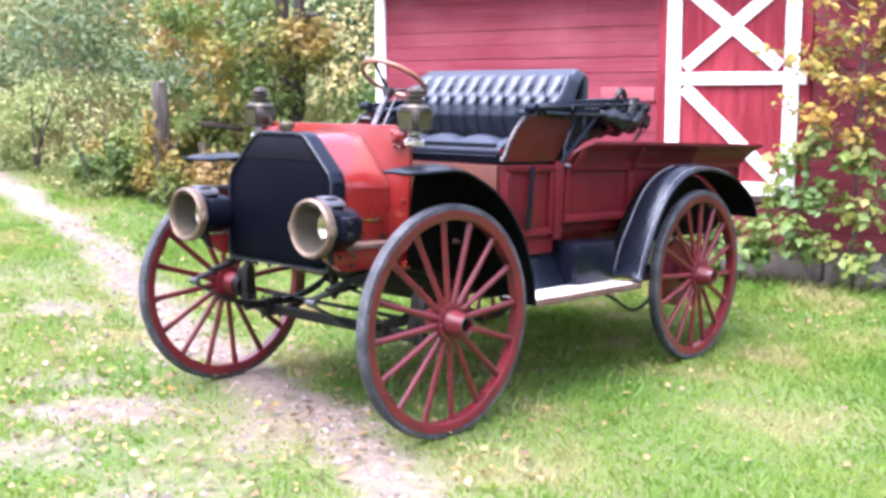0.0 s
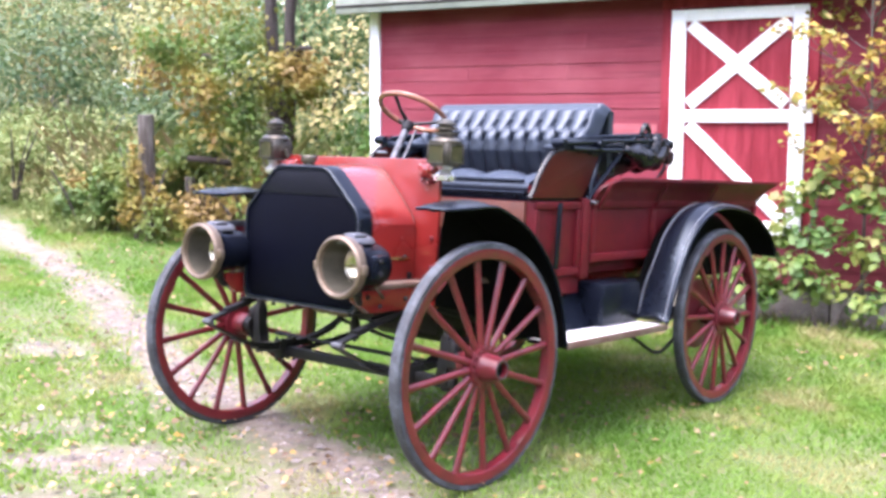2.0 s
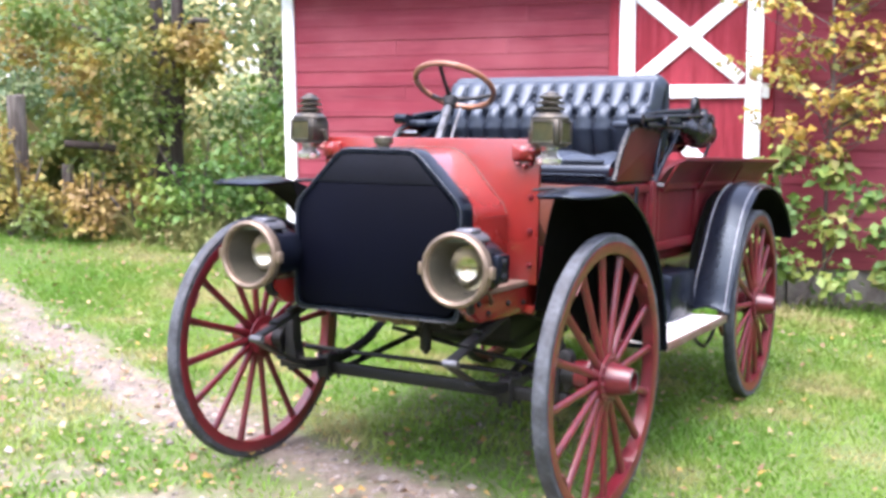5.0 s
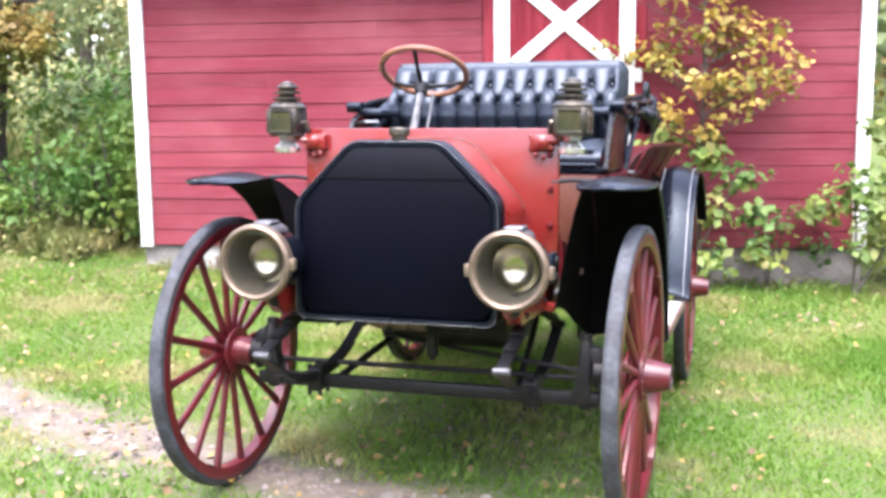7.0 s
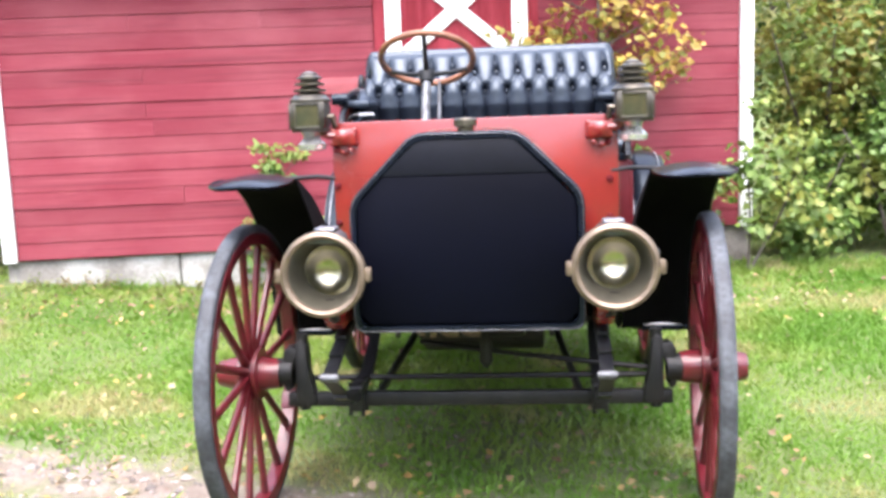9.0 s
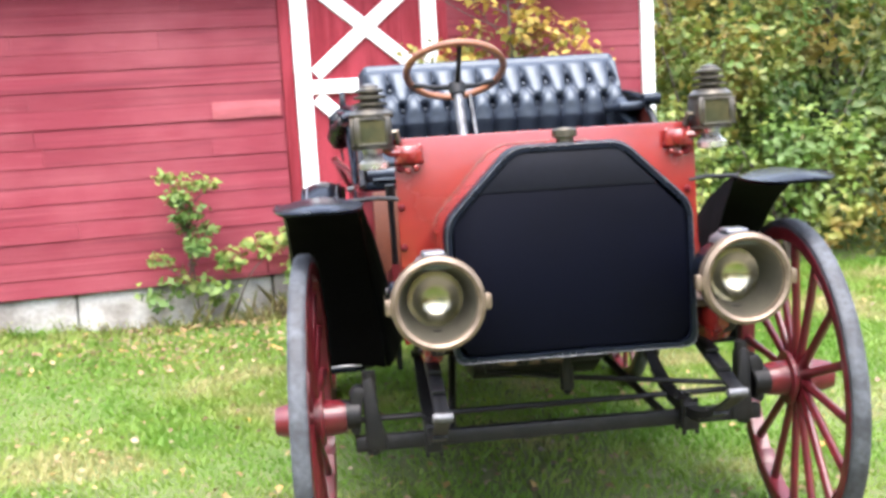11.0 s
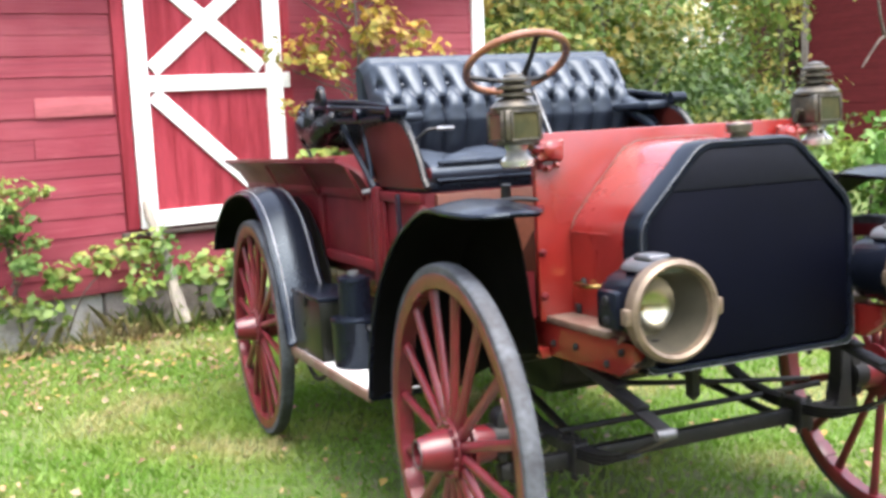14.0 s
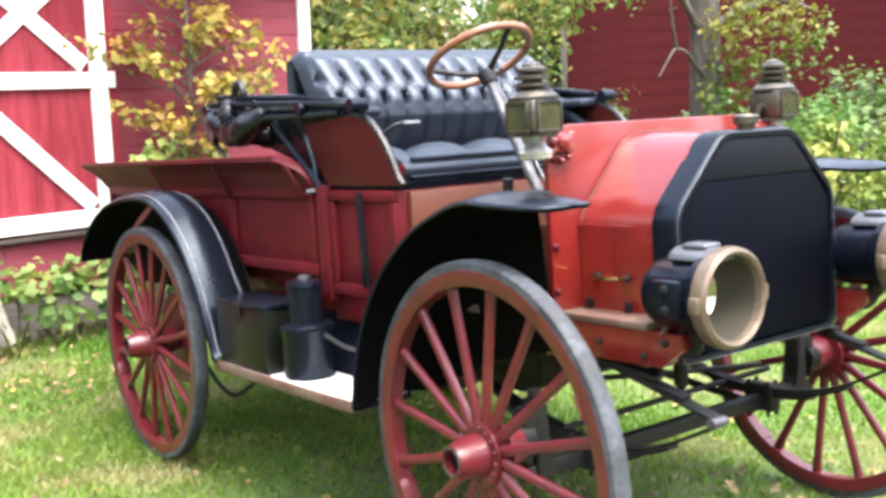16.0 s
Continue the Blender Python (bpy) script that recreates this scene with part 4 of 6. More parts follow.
# lamps
def build_head_lamp(s, x, y, z):
    bm = lathe(B(), [(0.002, 0.226), (0.05, 0.224), (0.078, 0.210), (0.089, 0.18), (0.090, 0.075), (0.105, 0.06), (0.110, 0.02), (0.1, 0.02)], origin=(x, y, z), axis=(0, 1, 0), segs=32, caps=False)
    lamp = part("head_lamp", bm, BLACK, truck, "round brass-rimmed acetylene head lamp with a black body")
    part("rim", lathe(B(), [(0.098, 0.006), (0.101, -0.008), (0.109, -0.013), (0.119, -0.006), (0.121, 0.010), (0.118, 0.028), (0.110, 0.034), (0.098, 0.03), (0.098, 0.006)], origin=(x, y, z), axis=(0, 1, 0), segs=40, caps=False),
         BRASS, lamp, "tarnished brass rim")
    part("barrel", lathe(B(), [(0.099, 0.004), (0.094, 0.03), (0.082, 0.085), (0.074, 0.105)], origin=(x, y, z), axis=(0, 1, 0), segs=32, caps=False), LAMP_INSIDE, lamp, "pale inner barrel")
    part("lamp_back", lathe(B(), [(0.079, 0.104), (0.0735, 0.106), (0.0720, 0.104)], origin=(x, y, z), axis=(0, 1, 0), segs=32, caps=False), LAMP_INSIDE, lamp)
    bowl = [(0.0725 * math.sin(a) / math.sin(0.92), 0.104 + 0.0910 * (math.cos(a) - math.cos(0.92))) for a in (0.92 * (1 - i / 12) + 0.004 for i in range(13))]
    part("reflector", lathe(B(), bowl, origin=(x, y, z), axis=(0, 1, 0), segs=40, caps=False), MIRROR, lamp, "dulled concave reflector", smooth=180)
    for e in (-1, 1):
        part("hinge_ear", box(B(), (x + e * 0.116, x + e * 0.134), (y - 0.004, y + 0.022), (z - 0.022, z + 0.018), 0.005), BRASS, lamp, "small brass hinge ear")
    arch = [(x + 0.050 * math.cos(a), z + 0.084 + 0.034 * math.sin(a)) for a in (math.pi * i / 10 for i in range(11))]
    bm = prism(B(), arch, y + 0.012, y + 0.150, axis="y", bevel=0.006)
    box(bm, (x - 0.030, x + 0.030), (y + 0.05, y + 0.12), (z + 0.110, z + 0.126), 0.006)
    part("chimney", bm, VENT, lamp, "rounded grey vent hood", smooth=60)
    bm = tube(B(), [(x, y + 0.10, z - 0.08), (x, y + 0.10, z - 0.115)], 0.022, 12)
    tube(bm, smooth_line([(x, y + 0.10, z - 0.11), (x - s * 0.005, y + 0.12, z - 0.14), (s * 0.395, -0.33, 0.735)], 3), 0.015, 8)
    part("mount", bm, IRON, lamp, "black iron mounting arm")
    part("gas_nipple", tube(B(), smooth_line([(x + s * 0.02, y + 0.17, z - 0.06), (x + s * 0.03, y + 0.19, z - 0.10), (x + s * 0.01, y + 0.24, z - 0.13)], 4), 0.006, 6), BRASS, lamp)
    part("side_box", box(B(), (x + s * 0.094, x + s * 0.120), (y + 0.06, y + 0.15), (z - 0.045, z + 0.05), 0.012), BLACK, lamp)
    for dz in (-0.022, 0.026):
        part("screw", lathe(B(), [(0.012, 0), (0.012, 0.008), (0.005, 0.012)], origin=(x + s * 0.117, y + 0.10, z + dz), axis=(s, 0, 0), segs=10), IRON, lamp)
    return lamp


build_head_lamp(1, 0.415, -0.476, 0.884)
build_head_lamp(-1, -0.386, -0.496, 0.882)


def build_side_lamp(s):
    x, y = s * 0.508, 0.015
    bm = box(B(), (x - 0.056, x + 0.056), (y - 0.056, y + 0.056), (1.283, 1.372), 0.014)
    lamp = part("side_lamp", bm, OLD_BRASS, truck, "old brass carriage lamp with stacked chimney caps")
    bm = lathe(B(), [(0.066, 1.368), (0.066, 1.377), (0.048, 1.394), (0.032, 1.400)], origin=(x, y, 0), segs=20)
    part("roof", bm, OLD_BRASS, lamp)
    for z, r in ((1.409, 0.051), (1.429, 0.047), (1.448, 0.041)):
        part("cap", lathe(B(), [(0.026, z - 0.012), (0.030, z - 0.004), (r, z - 0.006), (r, z), (0.024, z + 0.008)], origin=(x, y, 0), segs=20), OLD_BRASS, lamp, "ridged chimney cap")
    part("finial", lathe(B(), [(0.028, 1.450), (0.026, 1.460), (0.012, 1.466), (0.003, 1.468)], origin=(x, y, 0), segs=16), OLD_BRASS, lamp)
    part("base_plate", lathe(B(), [(0.062, 1.276), (0.062, 1.286)], origin=(x, y, 0), segs=20), OLD_BRASS, lamp)
    part("oil_font", lathe(B(), [(0.028, 1.216), (0.043, 1.220), (0.046, 1.236), (0.030, 1.250), (0.026, 1.262), (0.034, 1.276)], origin=(x, y, 0), segs=20), FONT, lamp, "rounded pale metal oil font")
    for ax, sg in (("y", -1), ("x", s)):
        m = Matrix.Translation((x, y, 1.326)) @ (pose(0, 0, 0) if ax == "y" else pose(0, 0, 0, 0, 0, 90 * s))
        bm = B()
        for a, b, c, d in ((-0.043, 0.043, 0.033, 0.040), (-0.043, 0.043, -0.040, -0.033), (-0.043, -0.036, -0.033, 0.033), (0.036, 0.043, -0.033, 0.033)):
            box(bm, (a, b), (-0.063, -0.054), (c, d), 0.002, m)
        part("window_frame", bm, OLD_BRASS, lamp)
        part("pane", box(B(), (-0.037, 0.037), (-0.059, -0.054), (-0.034, 0.034), 0, m), LAMP_PANE, lamp, "dark glass pane")
    part("arm", tube(B(), [(x - s * 0.046, y, 1.32), (x - s * 0.07, y, 1.325), (x - s * 0.075, y + 0.01, 1.29)], 0.010, 8), OLD_BRASS, lamp)


for s in SIDES:
    build_side_lamp(s)

# steering
bm = B()
C, T = Vector((-0.19, 0.605, 1.532)), pose(0, 0, 0, -29)
wheel_m = Matrix.Translation(C) @ T
tube(bm, [wheel_m @ Vector((0.169 * math.cos(a), 0.169 * math.sin(a), 0)) for a in (2 * math.pi * i / 48 for i in range(48))], 0.0125, 10, closed=True)
steering = part("steering_wheel", bm, WOOD_RIM, truck, "wooden-rimmed steering wheel with dark spokes")
for a in (-88, 28, 152):
    d = Vector((math.cos(radians(a)), math.sin(radians(a)), 0))
    part("spoke", tube(B(), [wheel_m @ (d * 0.015 + Vector((0, 0, -0.062))), wheel_m @ (d * 0.09 + Vector((0, 0, -0.036))), wheel_m @ (d * 0.162)], [0.011, 0.008, 0.0095], 8), IRON, steering, "dark iron spoke")
part("boss", lathe(B(), [(0.024, -0.100), (0.030, -0.075), (0.030, -0.058), (0.014, -0.050)], origin=C, axis=wheel_m.to_3x3() @ Vector((0, 0, 1)), segs=16), IRON, steering)
foot = Vector((-0.19, 0.20, 0.83))
part("column", tube(B(), [wheel_m @ Vector((0, 0, -0.09)), foot], 0.017, 10), DULL_STEEL, steering, "grey steel steering column")
part("throttle_rod", tube(B(), [wheel_m @ Vector((0.045, 0.02, -0.09)), foot + Vector((0.06, 0, 0))], 0.006, 8), DULL_STEEL, steering)
bm = tube(B(), [(-0.455, 0.24, 0.82), (-0.458, 0.22, 0.98), (-0.46, 0.19, 1.12)], 0.010, 8)
part("brake_lever", tube(bm, [(-0.46, 0.19, 1.12), (-0.461, 0.184, 1.165)], 0.015, 8), IRON, truck, "black hand brake lever")

# seat box and body panels
bm = box(B(), (-0.54, 0.54), (0.605, 0.985), (0.80, 1.135), 0.004)
seat_box = part("seat_box", bm, BODY_RED, truck, "maroon panelled seat box")
for s in SIDES:
    for y0, y1, z0, z1 in ((0.605, 0.985, 0.79, 0.83), (0.605, 0.985, 1.10, 1.135), (0.605, 0.635, 0.83, 1.10), (0.95, 0.985, 0.83, 1.10)):
        part("moulding", box(B(), (s * 0.538, s * 0.556), (y0 + 0.001, y1 - 0.001), (z0 + 0.001, z1 - 0.001), 0.004), BODY_RED, seat_box)
    part("side_sill", box(B(), (s * 0.42, s * 0.53), (0.56, 1.02), (0.70, 0.784), 0.005), BODY_RED, truck, "maroon side sill")
    part("cab_side", prism(B(), [(0.06, 0.80), (0.580, 0.80), (0.580, 0.85), (0.40, 0.87), (0.20, 0.90), (0.06, 0.93)], s * 0.45, s * 0.475), BODY_RED, truck)
    part("body_post", box(B(), (s * 0.52, s * 0.565), (0.987, 1.05), (0.77, 1.15), 0.005), BODY_RED, truck, "maroon body post")
    part("iron_strap", beam(B(), (s * 0.562, 0.790, 1.13), (s * 0.568, 0.762, 0.83), 0.032, 0.008, 0.002, up=(1, 0, 0)), BLACK, truck)
    part("lower_apron", box(B(), (s * 0.44, s * 0.46), (0.58, 1.95), (0.50, 0.70), 0.003), BLACK, truck, "black apron under the body")
part("seat_riser", box(B(), (-0.535, 0.535), (0.60, 1.22), (1.137, 1.165), 0.006), BLACK, truck, "black seat base edge")
part("front_riser", box(B(), (-0.505, 0.505), (0.583, 0.603), (0.812, 1.130), 0.003), ORANGE_WOOD, truck, "orange brown board below the seat")

# seat: tufted back, cushion and arm panels
TUFT = 0.0885


def tufted(u, rise):
    """How far the leather stands out, at u across and so far up: pleats below, diamonds above them, lobes along the top."""
    p, q = u / TUFT, (rise - 0.245) / 0.082
    if q < 0:
        return abs(math.sin(math.pi * p)) ** 0.5 * (1 - 0.6 * min(1.0, -q / 2.5))
    if q > 1:
        return abs(math.sin(math.pi * (p - 0.5 + 0.12 * (q - 1)))) ** 0.45
    return (abs(math.sin(math.pi * (p + q / 2))) * abs(math.sin(math.pi * (p - q / 2)))) ** 0.38


def lean(v):
    """The back's depth: nearly upright low down, then laid back."""
    return 1.075 + 0.07 * max(0.0, 1 - v / 0.48) + 0.100 * max(0.0, (v - 0.45) / 0.55) ** 1.1


def build_back():
    x0, x1 = -0.515, 0.535
    nu, nv = 190, 54
    rows = []
    for j in range(nv + 1):
        v = j / nv
        row = []
        for i in range(nu + 1):
            t = i / nu
            x = x0 + (x1 - x0) * t
            tall = 0.386 - 0.035 * max(0, 1 - min(t, 1 - t) / 0.035) ** 2
            z = 1.185 + tall * v
            y = lean(v)
            rise = 0.40 * v
            out = (0.030 + 0.020 * max(0.0, 1 - rise / 0.24)) * tufted(x, rise) * min(1.0, (1 - v) / 0.025) ** 0.5
            out += 0.035 * math.sqrt(max(0, 1 - max(0, (v - 0.86) / 0.14) ** 2)) + 0.026 * math.exp(-((v - 0.68) / 0.15) ** 2)
            for k in (0, 1):
                c = (x / TUFT - 0.5 * k) - round(x / TUFT - 0.5 * k)
                drop = rise - 0.245 - 0.082 * k
                out -= 0.036 * math.exp(-((c * TUFT) / 0.011) ** 2 - (drop / (0.026 if drop > 0 else 0.014)) ** 2)
            wrap = 0.035 * max(0, 1 - min(t, 1 - t) / 0.035) ** 2
            row.append((x, y - out * (0.25 + 0.75 * min(1.0, min(t, 1 - t) / 0.02)) + wrap, z + 0.02 * max(0, (v - 0.9) / 0.1)))
        rows.append(row)
    # roll over the top and down the back
    for k in range(1, 8):
        a = k / 7 * math.pi
        row = [(x, y + 0.030 * (1 - math.cos(a)), z + 0.020 * math.sin(a) - (0.0 if k < 7 else 0.30)) for x, y, z in rows[nv]]
        rows.append(row)
    bm = plate(B(), rows)
    back = part("backrest", bm, LEATHER, truck, "deep-buttoned black leather seat back", smooth=70)
    knob = None
    for r in range(2):
        for i in range(-6, 7):
            x = (i + 0.5 * r) * TUFT
            if not x0 + 0.03 < x < x1 - 0.03:
                continue
            v = (0.245 + 0.082 * r) / 0.40
            m = Matrix.Translation((x, lean(v) - 0.040, 1.185 + 0.386 * v))
            if knob is None:
                knob = part("button", lathe(B(), [(0.008, 0), (0.007, 0.004), (0.003, 0.006)], axis=(0, -1, 0.3), segs=8), LEATHER, back)
                knob.matrix_basis = m
            else:
                again(knob, m)
    part("rear_panel", prism(B(), [(1.10, 1.17), (1.15, 1.17), (1.195, 1.545), (1.155, 1.560)], x0 + 0.03, x1 - 0.03, bevel=0.008), LEATHER, back, "black leather rear of the seat back")
    for s in SIDES:
        bm = B()
        tube(bm, smooth_line([(s * 0.515, 0.86, 1.30), (s * 0.50, 0.95, 1.36), (s * 0.50, 1.06, 1.40), (s * 0.515, 1.16, 1.42)], 5), [0.02 + 0.016 * min(1, i / 6) for i in range(16)], 12)
        part("wing", bm, LEATHER, back, "padded leather wing")


build_back()


def build_cushion():
    rows = []
    nu, nv = 90, 16
    for j in range(nv + 1):
        v = j / nv
        row = []
        for i in range(nu + 1):
            x = -0.518 + 1.036 * i / nu
            p, q = x / 0.12, v * 2
            puff = (abs(math.sin(math.pi * (p + q) / 2)) * abs(math.sin(math.pi * (p - q) / 2))) ** 0.5
            row.append((x, 0.605 + 0.40 * v, 1.222 + 0.030 * puff * min(1, v / 0.1) + 0.02 * math.sin(math.pi * v)))
        rows.append(row)
    front = [[(x, 0.60 - 0.016 * math.sin(a), 1.165 + 0.057 * k / 6) for x, y, z in rows[0]] for k, a in ((k, math.pi * k / 6) for k in range(6))]
    cushion = part("seat_cushion", plate(B(), front + rows), LEATHER, truck, "buttoned black leather seat cushion", smooth=70)
    bm = tube(B(), [(-0.49, 0.592, 1.226), (0.49, 0.592, 1.226)], 0.008, 8)
    part("welt", tube(bm, [(-0.50, 0.59, 1.172), (0.50, 0.59, 1.172)], 0.009, 8), BLACK, cushion)


build_cushion()
for s in SIDES:
    pts = smooth_line([(0.575, 1.150), (0.60, 1.18), (0.64, 1.25), (0.70, 1.32), (0.765, 1.362), (0.85, 1.372)], 4)
    outline = [(p.x, p.y) for p in (Vector((a[0], a[1], 0)) for a in pts)] + [(1.14, 1.352), (1.10, 1.28), (0.99, 1.150)]
    arm = part("arm_panel", prism(B(), outline, s * 0.525, s * 0.548, bevel=0.003), ARM_RED, truck, "glossy red brown seat arm panel edged in black leather")
    part("arm_edge", tube(B(), [(s * 0.537, y, z) for y, z in outline[:-3]] + [(s * 0.537, 1.14, 1.356)], 0.0125, 8), CLOTH, arm, "black leather edging")
    part("back_edge", tube(B(), [(s * 0.545, 1.135, 1.352), (s * 0.552, 1.06, 1.22), (s * 0.558, 1.045, 1.12)], 0.010, 8), BLACK, arm)
    part("foot_fitting", tube(B(), [(s * 0.552, 1.05, 1.135), (s * 0.59, 1.06, 1.13)], 0.010, 8), DULL_STEEL, arm)
    part("armrest_pad", box(B(), (s * 0.44, s * 0.535), (0.80, 1.16), (1.365, 1.395), 0.012), LEATHER, arm)


part("grab_loop", tube(B(), smooth_line([(-0.524, 0.70, 1.30), (-0.49, 0.665, 1.332), (-0.46, 0.66, 1.336)], 4), 0.006, 8), IRON, truck, "black iron stem of a grab loop")
part("grab_grip", tube(B(), [(-0.462, 0.66, 1.336), (-0.402, 0.66, 1.336)], 0.008, 10), STEEL, truck, "small bright metal grip beside the seat")


# folded top: iron bows laid back along both sides, with the cloth bundled behind the seat
def build_top():
    bm = B()
    g = random.Random(8)
    path = [(-0.62, 1.60, 1.39), (-0.45, 1.56, 1.375), (-0.2, 1.54, 1.36), (0.05, 1.55, 1.365), (0.3, 1.54, 1.36), (0.47, 1.56, 1.38), (0.62, 1.60, 1.39)]
    tube(bm, smooth_line(path, 6), [0.055 + 0.014 * math.sin(i * 1.3) for i in range(37)], 14, flat=1.25)
    tube(bm, smooth_line([(x, y + 0.09, z - 0.045 + 0.02 * g.random()) for x, y, z in path], 6), [0.045 + 0.012 * math.cos(i * 1.7) for i in range(37)], 12)
    tube(bm, smooth_line([(x, y - 0.11, z - 0.05 + 0.02 * g.random()) for x, y, z in path], 6), [0.04 + 0.010 * math.cos(i * 1.1) for i in range(37)], 12)
    for v in bm.verts:
        v.co += 0.026 * noise.noise_vector(v.co * 9) + 0.012 * noise.noise_vector(v.co * 24) + 0.006 * noise.noise_vector(v.co * 55)
    top = part("folded_top", bm, CLOTH, truck, "folded black cloth top on iron bows", smooth=80)
    for s in SIDES:
        for k, (dz, dx, y1) in enumerate(((0.0, 0.0, 1.74), (0.026, 0.012, 1.70), (0.05, -0.006, 1.66), (-0.024, 0.02, 1.60))):
            x = s * (0.545 + dx)
            pts = smooth_line([(x, 0.775 + 0.03 * k, 1.392 + dz * 0.4), (x + s * 0.01, 1.10, 1.402 + dz * 0.8), (x + s * 0.04, 1.45, 1.415 + dz), (x + s * 0.05, y1, 1.425 + dz)], 5)
            part("bow", tube(B(), pts, 0.0115, 8), BLACK, top, "black iron bow")
        for y, z, r in ((0.775, 1.40, 0.022), (1.08, 1.405, 0.020), (1.38, 1.43, 0.024), (1.74, 1.43, 0.022)):
            part("bow_joint", lathe(B(), [(r, -0.03), (r * 1.05, -0.01), (r * 1.05, 0.01), (r, 0.03)], origin=(s * (0.55 + 0.03 * (y - 0.7)), y, z), axis=(1, 0, 0), segs=14), BLACK, top)
        bm = tube(B(), smooth_line([(s * 0.57, 1.30, 1.40), (s * 0.60, 1.42, 1.36), (s * 0.60, 1.55, 1.345), (s * 0.595, 1.70, 1.40)], 5), [0.03 + 0.02 * math.sin(math.pi * i / 15) for i in range(16)], 18)
        for v in bm.verts:
            v.co += 0.020 * noise.noise_vector(v.co * 13) + 0.009 * noise.noise_vector(v.co * 34)
        part("cloth_fold", bm, CLOTH, top, smooth=80)
        part("loop", tube(B(), [(s * 0.585, 1.50 + 0.035 * math.cos(a), 1.475 + 0.045 * math.sin(a)) for a in (2 * math.pi * i / 14 for i in range(14))], 0.014, 8, closed=True), CLOTH, top)
        for y0, y1, z1 in ((1.70, 1.60, 1.24), (1.64, 1.66, 1.26), (1.72, 1.70, 1.30)):
            part("strap", tube(B(), smooth_line([(s * 0.59, y0, 1.41), (s * 0.61, (y0 + y1) / 2 + 0.03, 1.34), (s * 0.60, y1, z1)], 5), 0.006, 6, flat=0.5), CLOTH, top, "hanging leather strap")
        part("side_flap", prism(B(), [(1.02, 1.165), (1.12, 1.34), (1.30, 1.40), (1.52, 1.375), (1.50, 1.305), (1.38, 1.27), (1.26, 1.245), (1.17, 1.19), (1.10, 1.165)], s * 0.500, s * 0.520, bevel=0.006), CLOTH, top, "black cloth flap hanging behind the seat arm")
        part("stay", tube(B(), [(s * 0.555, 1.02, 1.14), (s * 0.57, 1.20, 1.30), (s * 0.575, 1.34, 1.41)], 0.011, 8), BLACK, top)


build_top()

# cargo bed
bed = part("cargo_bed", box(B(), (-0.545, 0.545), (1.05, 2.97), (0.845, 0.875), 0.003), BODY_RED, truck, "maroon panelled wooden cargo bed with flared sideboards")
for x, y, z, name in (((-0.545, -0.52), (1.05, 2.97), (0.876, 1.145), "side_panel"), ((0.52, 0.545), (1.05, 2.97), (0.876, 1.145), "side_panel"),
                      ((-0.519, 0.519), (1.05, 1.075), (0.876, 1.2), "head_board"), ((-0.519, 0.519), (2.945, 2.97), (0.876, 1.24), "tail_gate")):
    part(name, box(B(), x, y, z, 0.003), BODY_RED, bed)
for s in SIDES:
    bm = B()
    side = smooth_line([(0.548, 1.135, 0), (0.556, 1.155, 0), (0.585, 1.205, 0), (0.638, 1.250, 0)], 5)
    rows = []
    for p in side:
        u = min(1.0, max(0.0, (p.y - 1.135) / 0.115))
        front, rear = 1.06 + 0.035 * u + 0.085 * u ** 5, 2.99 + 0.10 * u
        rows.append([(s * p.x, front + (rear - front) * k / 8, p.y) for k in range(9)])
    plate(bm, rows, 0.013)
    flare = part("flare_board", bm, BODY_RED, bed, "flared maroon sideboard")
    part("edge_strap", tube(B(), [(s * 0.638, 1.185, 1.249), (s * 0.638, 3.085, 1.249)], 0.008, 6), BODY_RED, bed)
    for y0, y1, z0, z1 in ((1.07, 2.97, 0.845, 0.885), (1.07, 2.97, 1.105, 1.142), (1.07, 1.105, 0.886, 1.104), (1.655, 1.70, 0.886, 1.104), (2.25, 2.30, 0.886, 1.104), (2.935, 2.97, 0.886, 1.104)):
        part("moulding", box(B(), (s * 0.543, s * 0.562), (y0, y1), (z0, z1), 0.004), BODY_RED, bed)
    for y in (1.12, 1.675, 2.275):
        part("bracket", beam(B(), (s * 0.566, y, 1.10), (s * 0.628, y + 0.01, 1.225), 0.024, 0.010, 0.002, up=(1, 0, 0)), BODY_RED, bed)
        part("bolt", lathe(B(), [(0.011, 0), (0.010, 0.006), (0.004, 0.010)], origin=(s * 0.56, y, 1.12), axis=(s, 0, 0), segs=8), BODY_RED, bed)
part("bed_sill", box(B(), (-0.50, 0.50), (1.05, 2.95), (0.786, 0.844), 0.004), BODY_RED, truck)


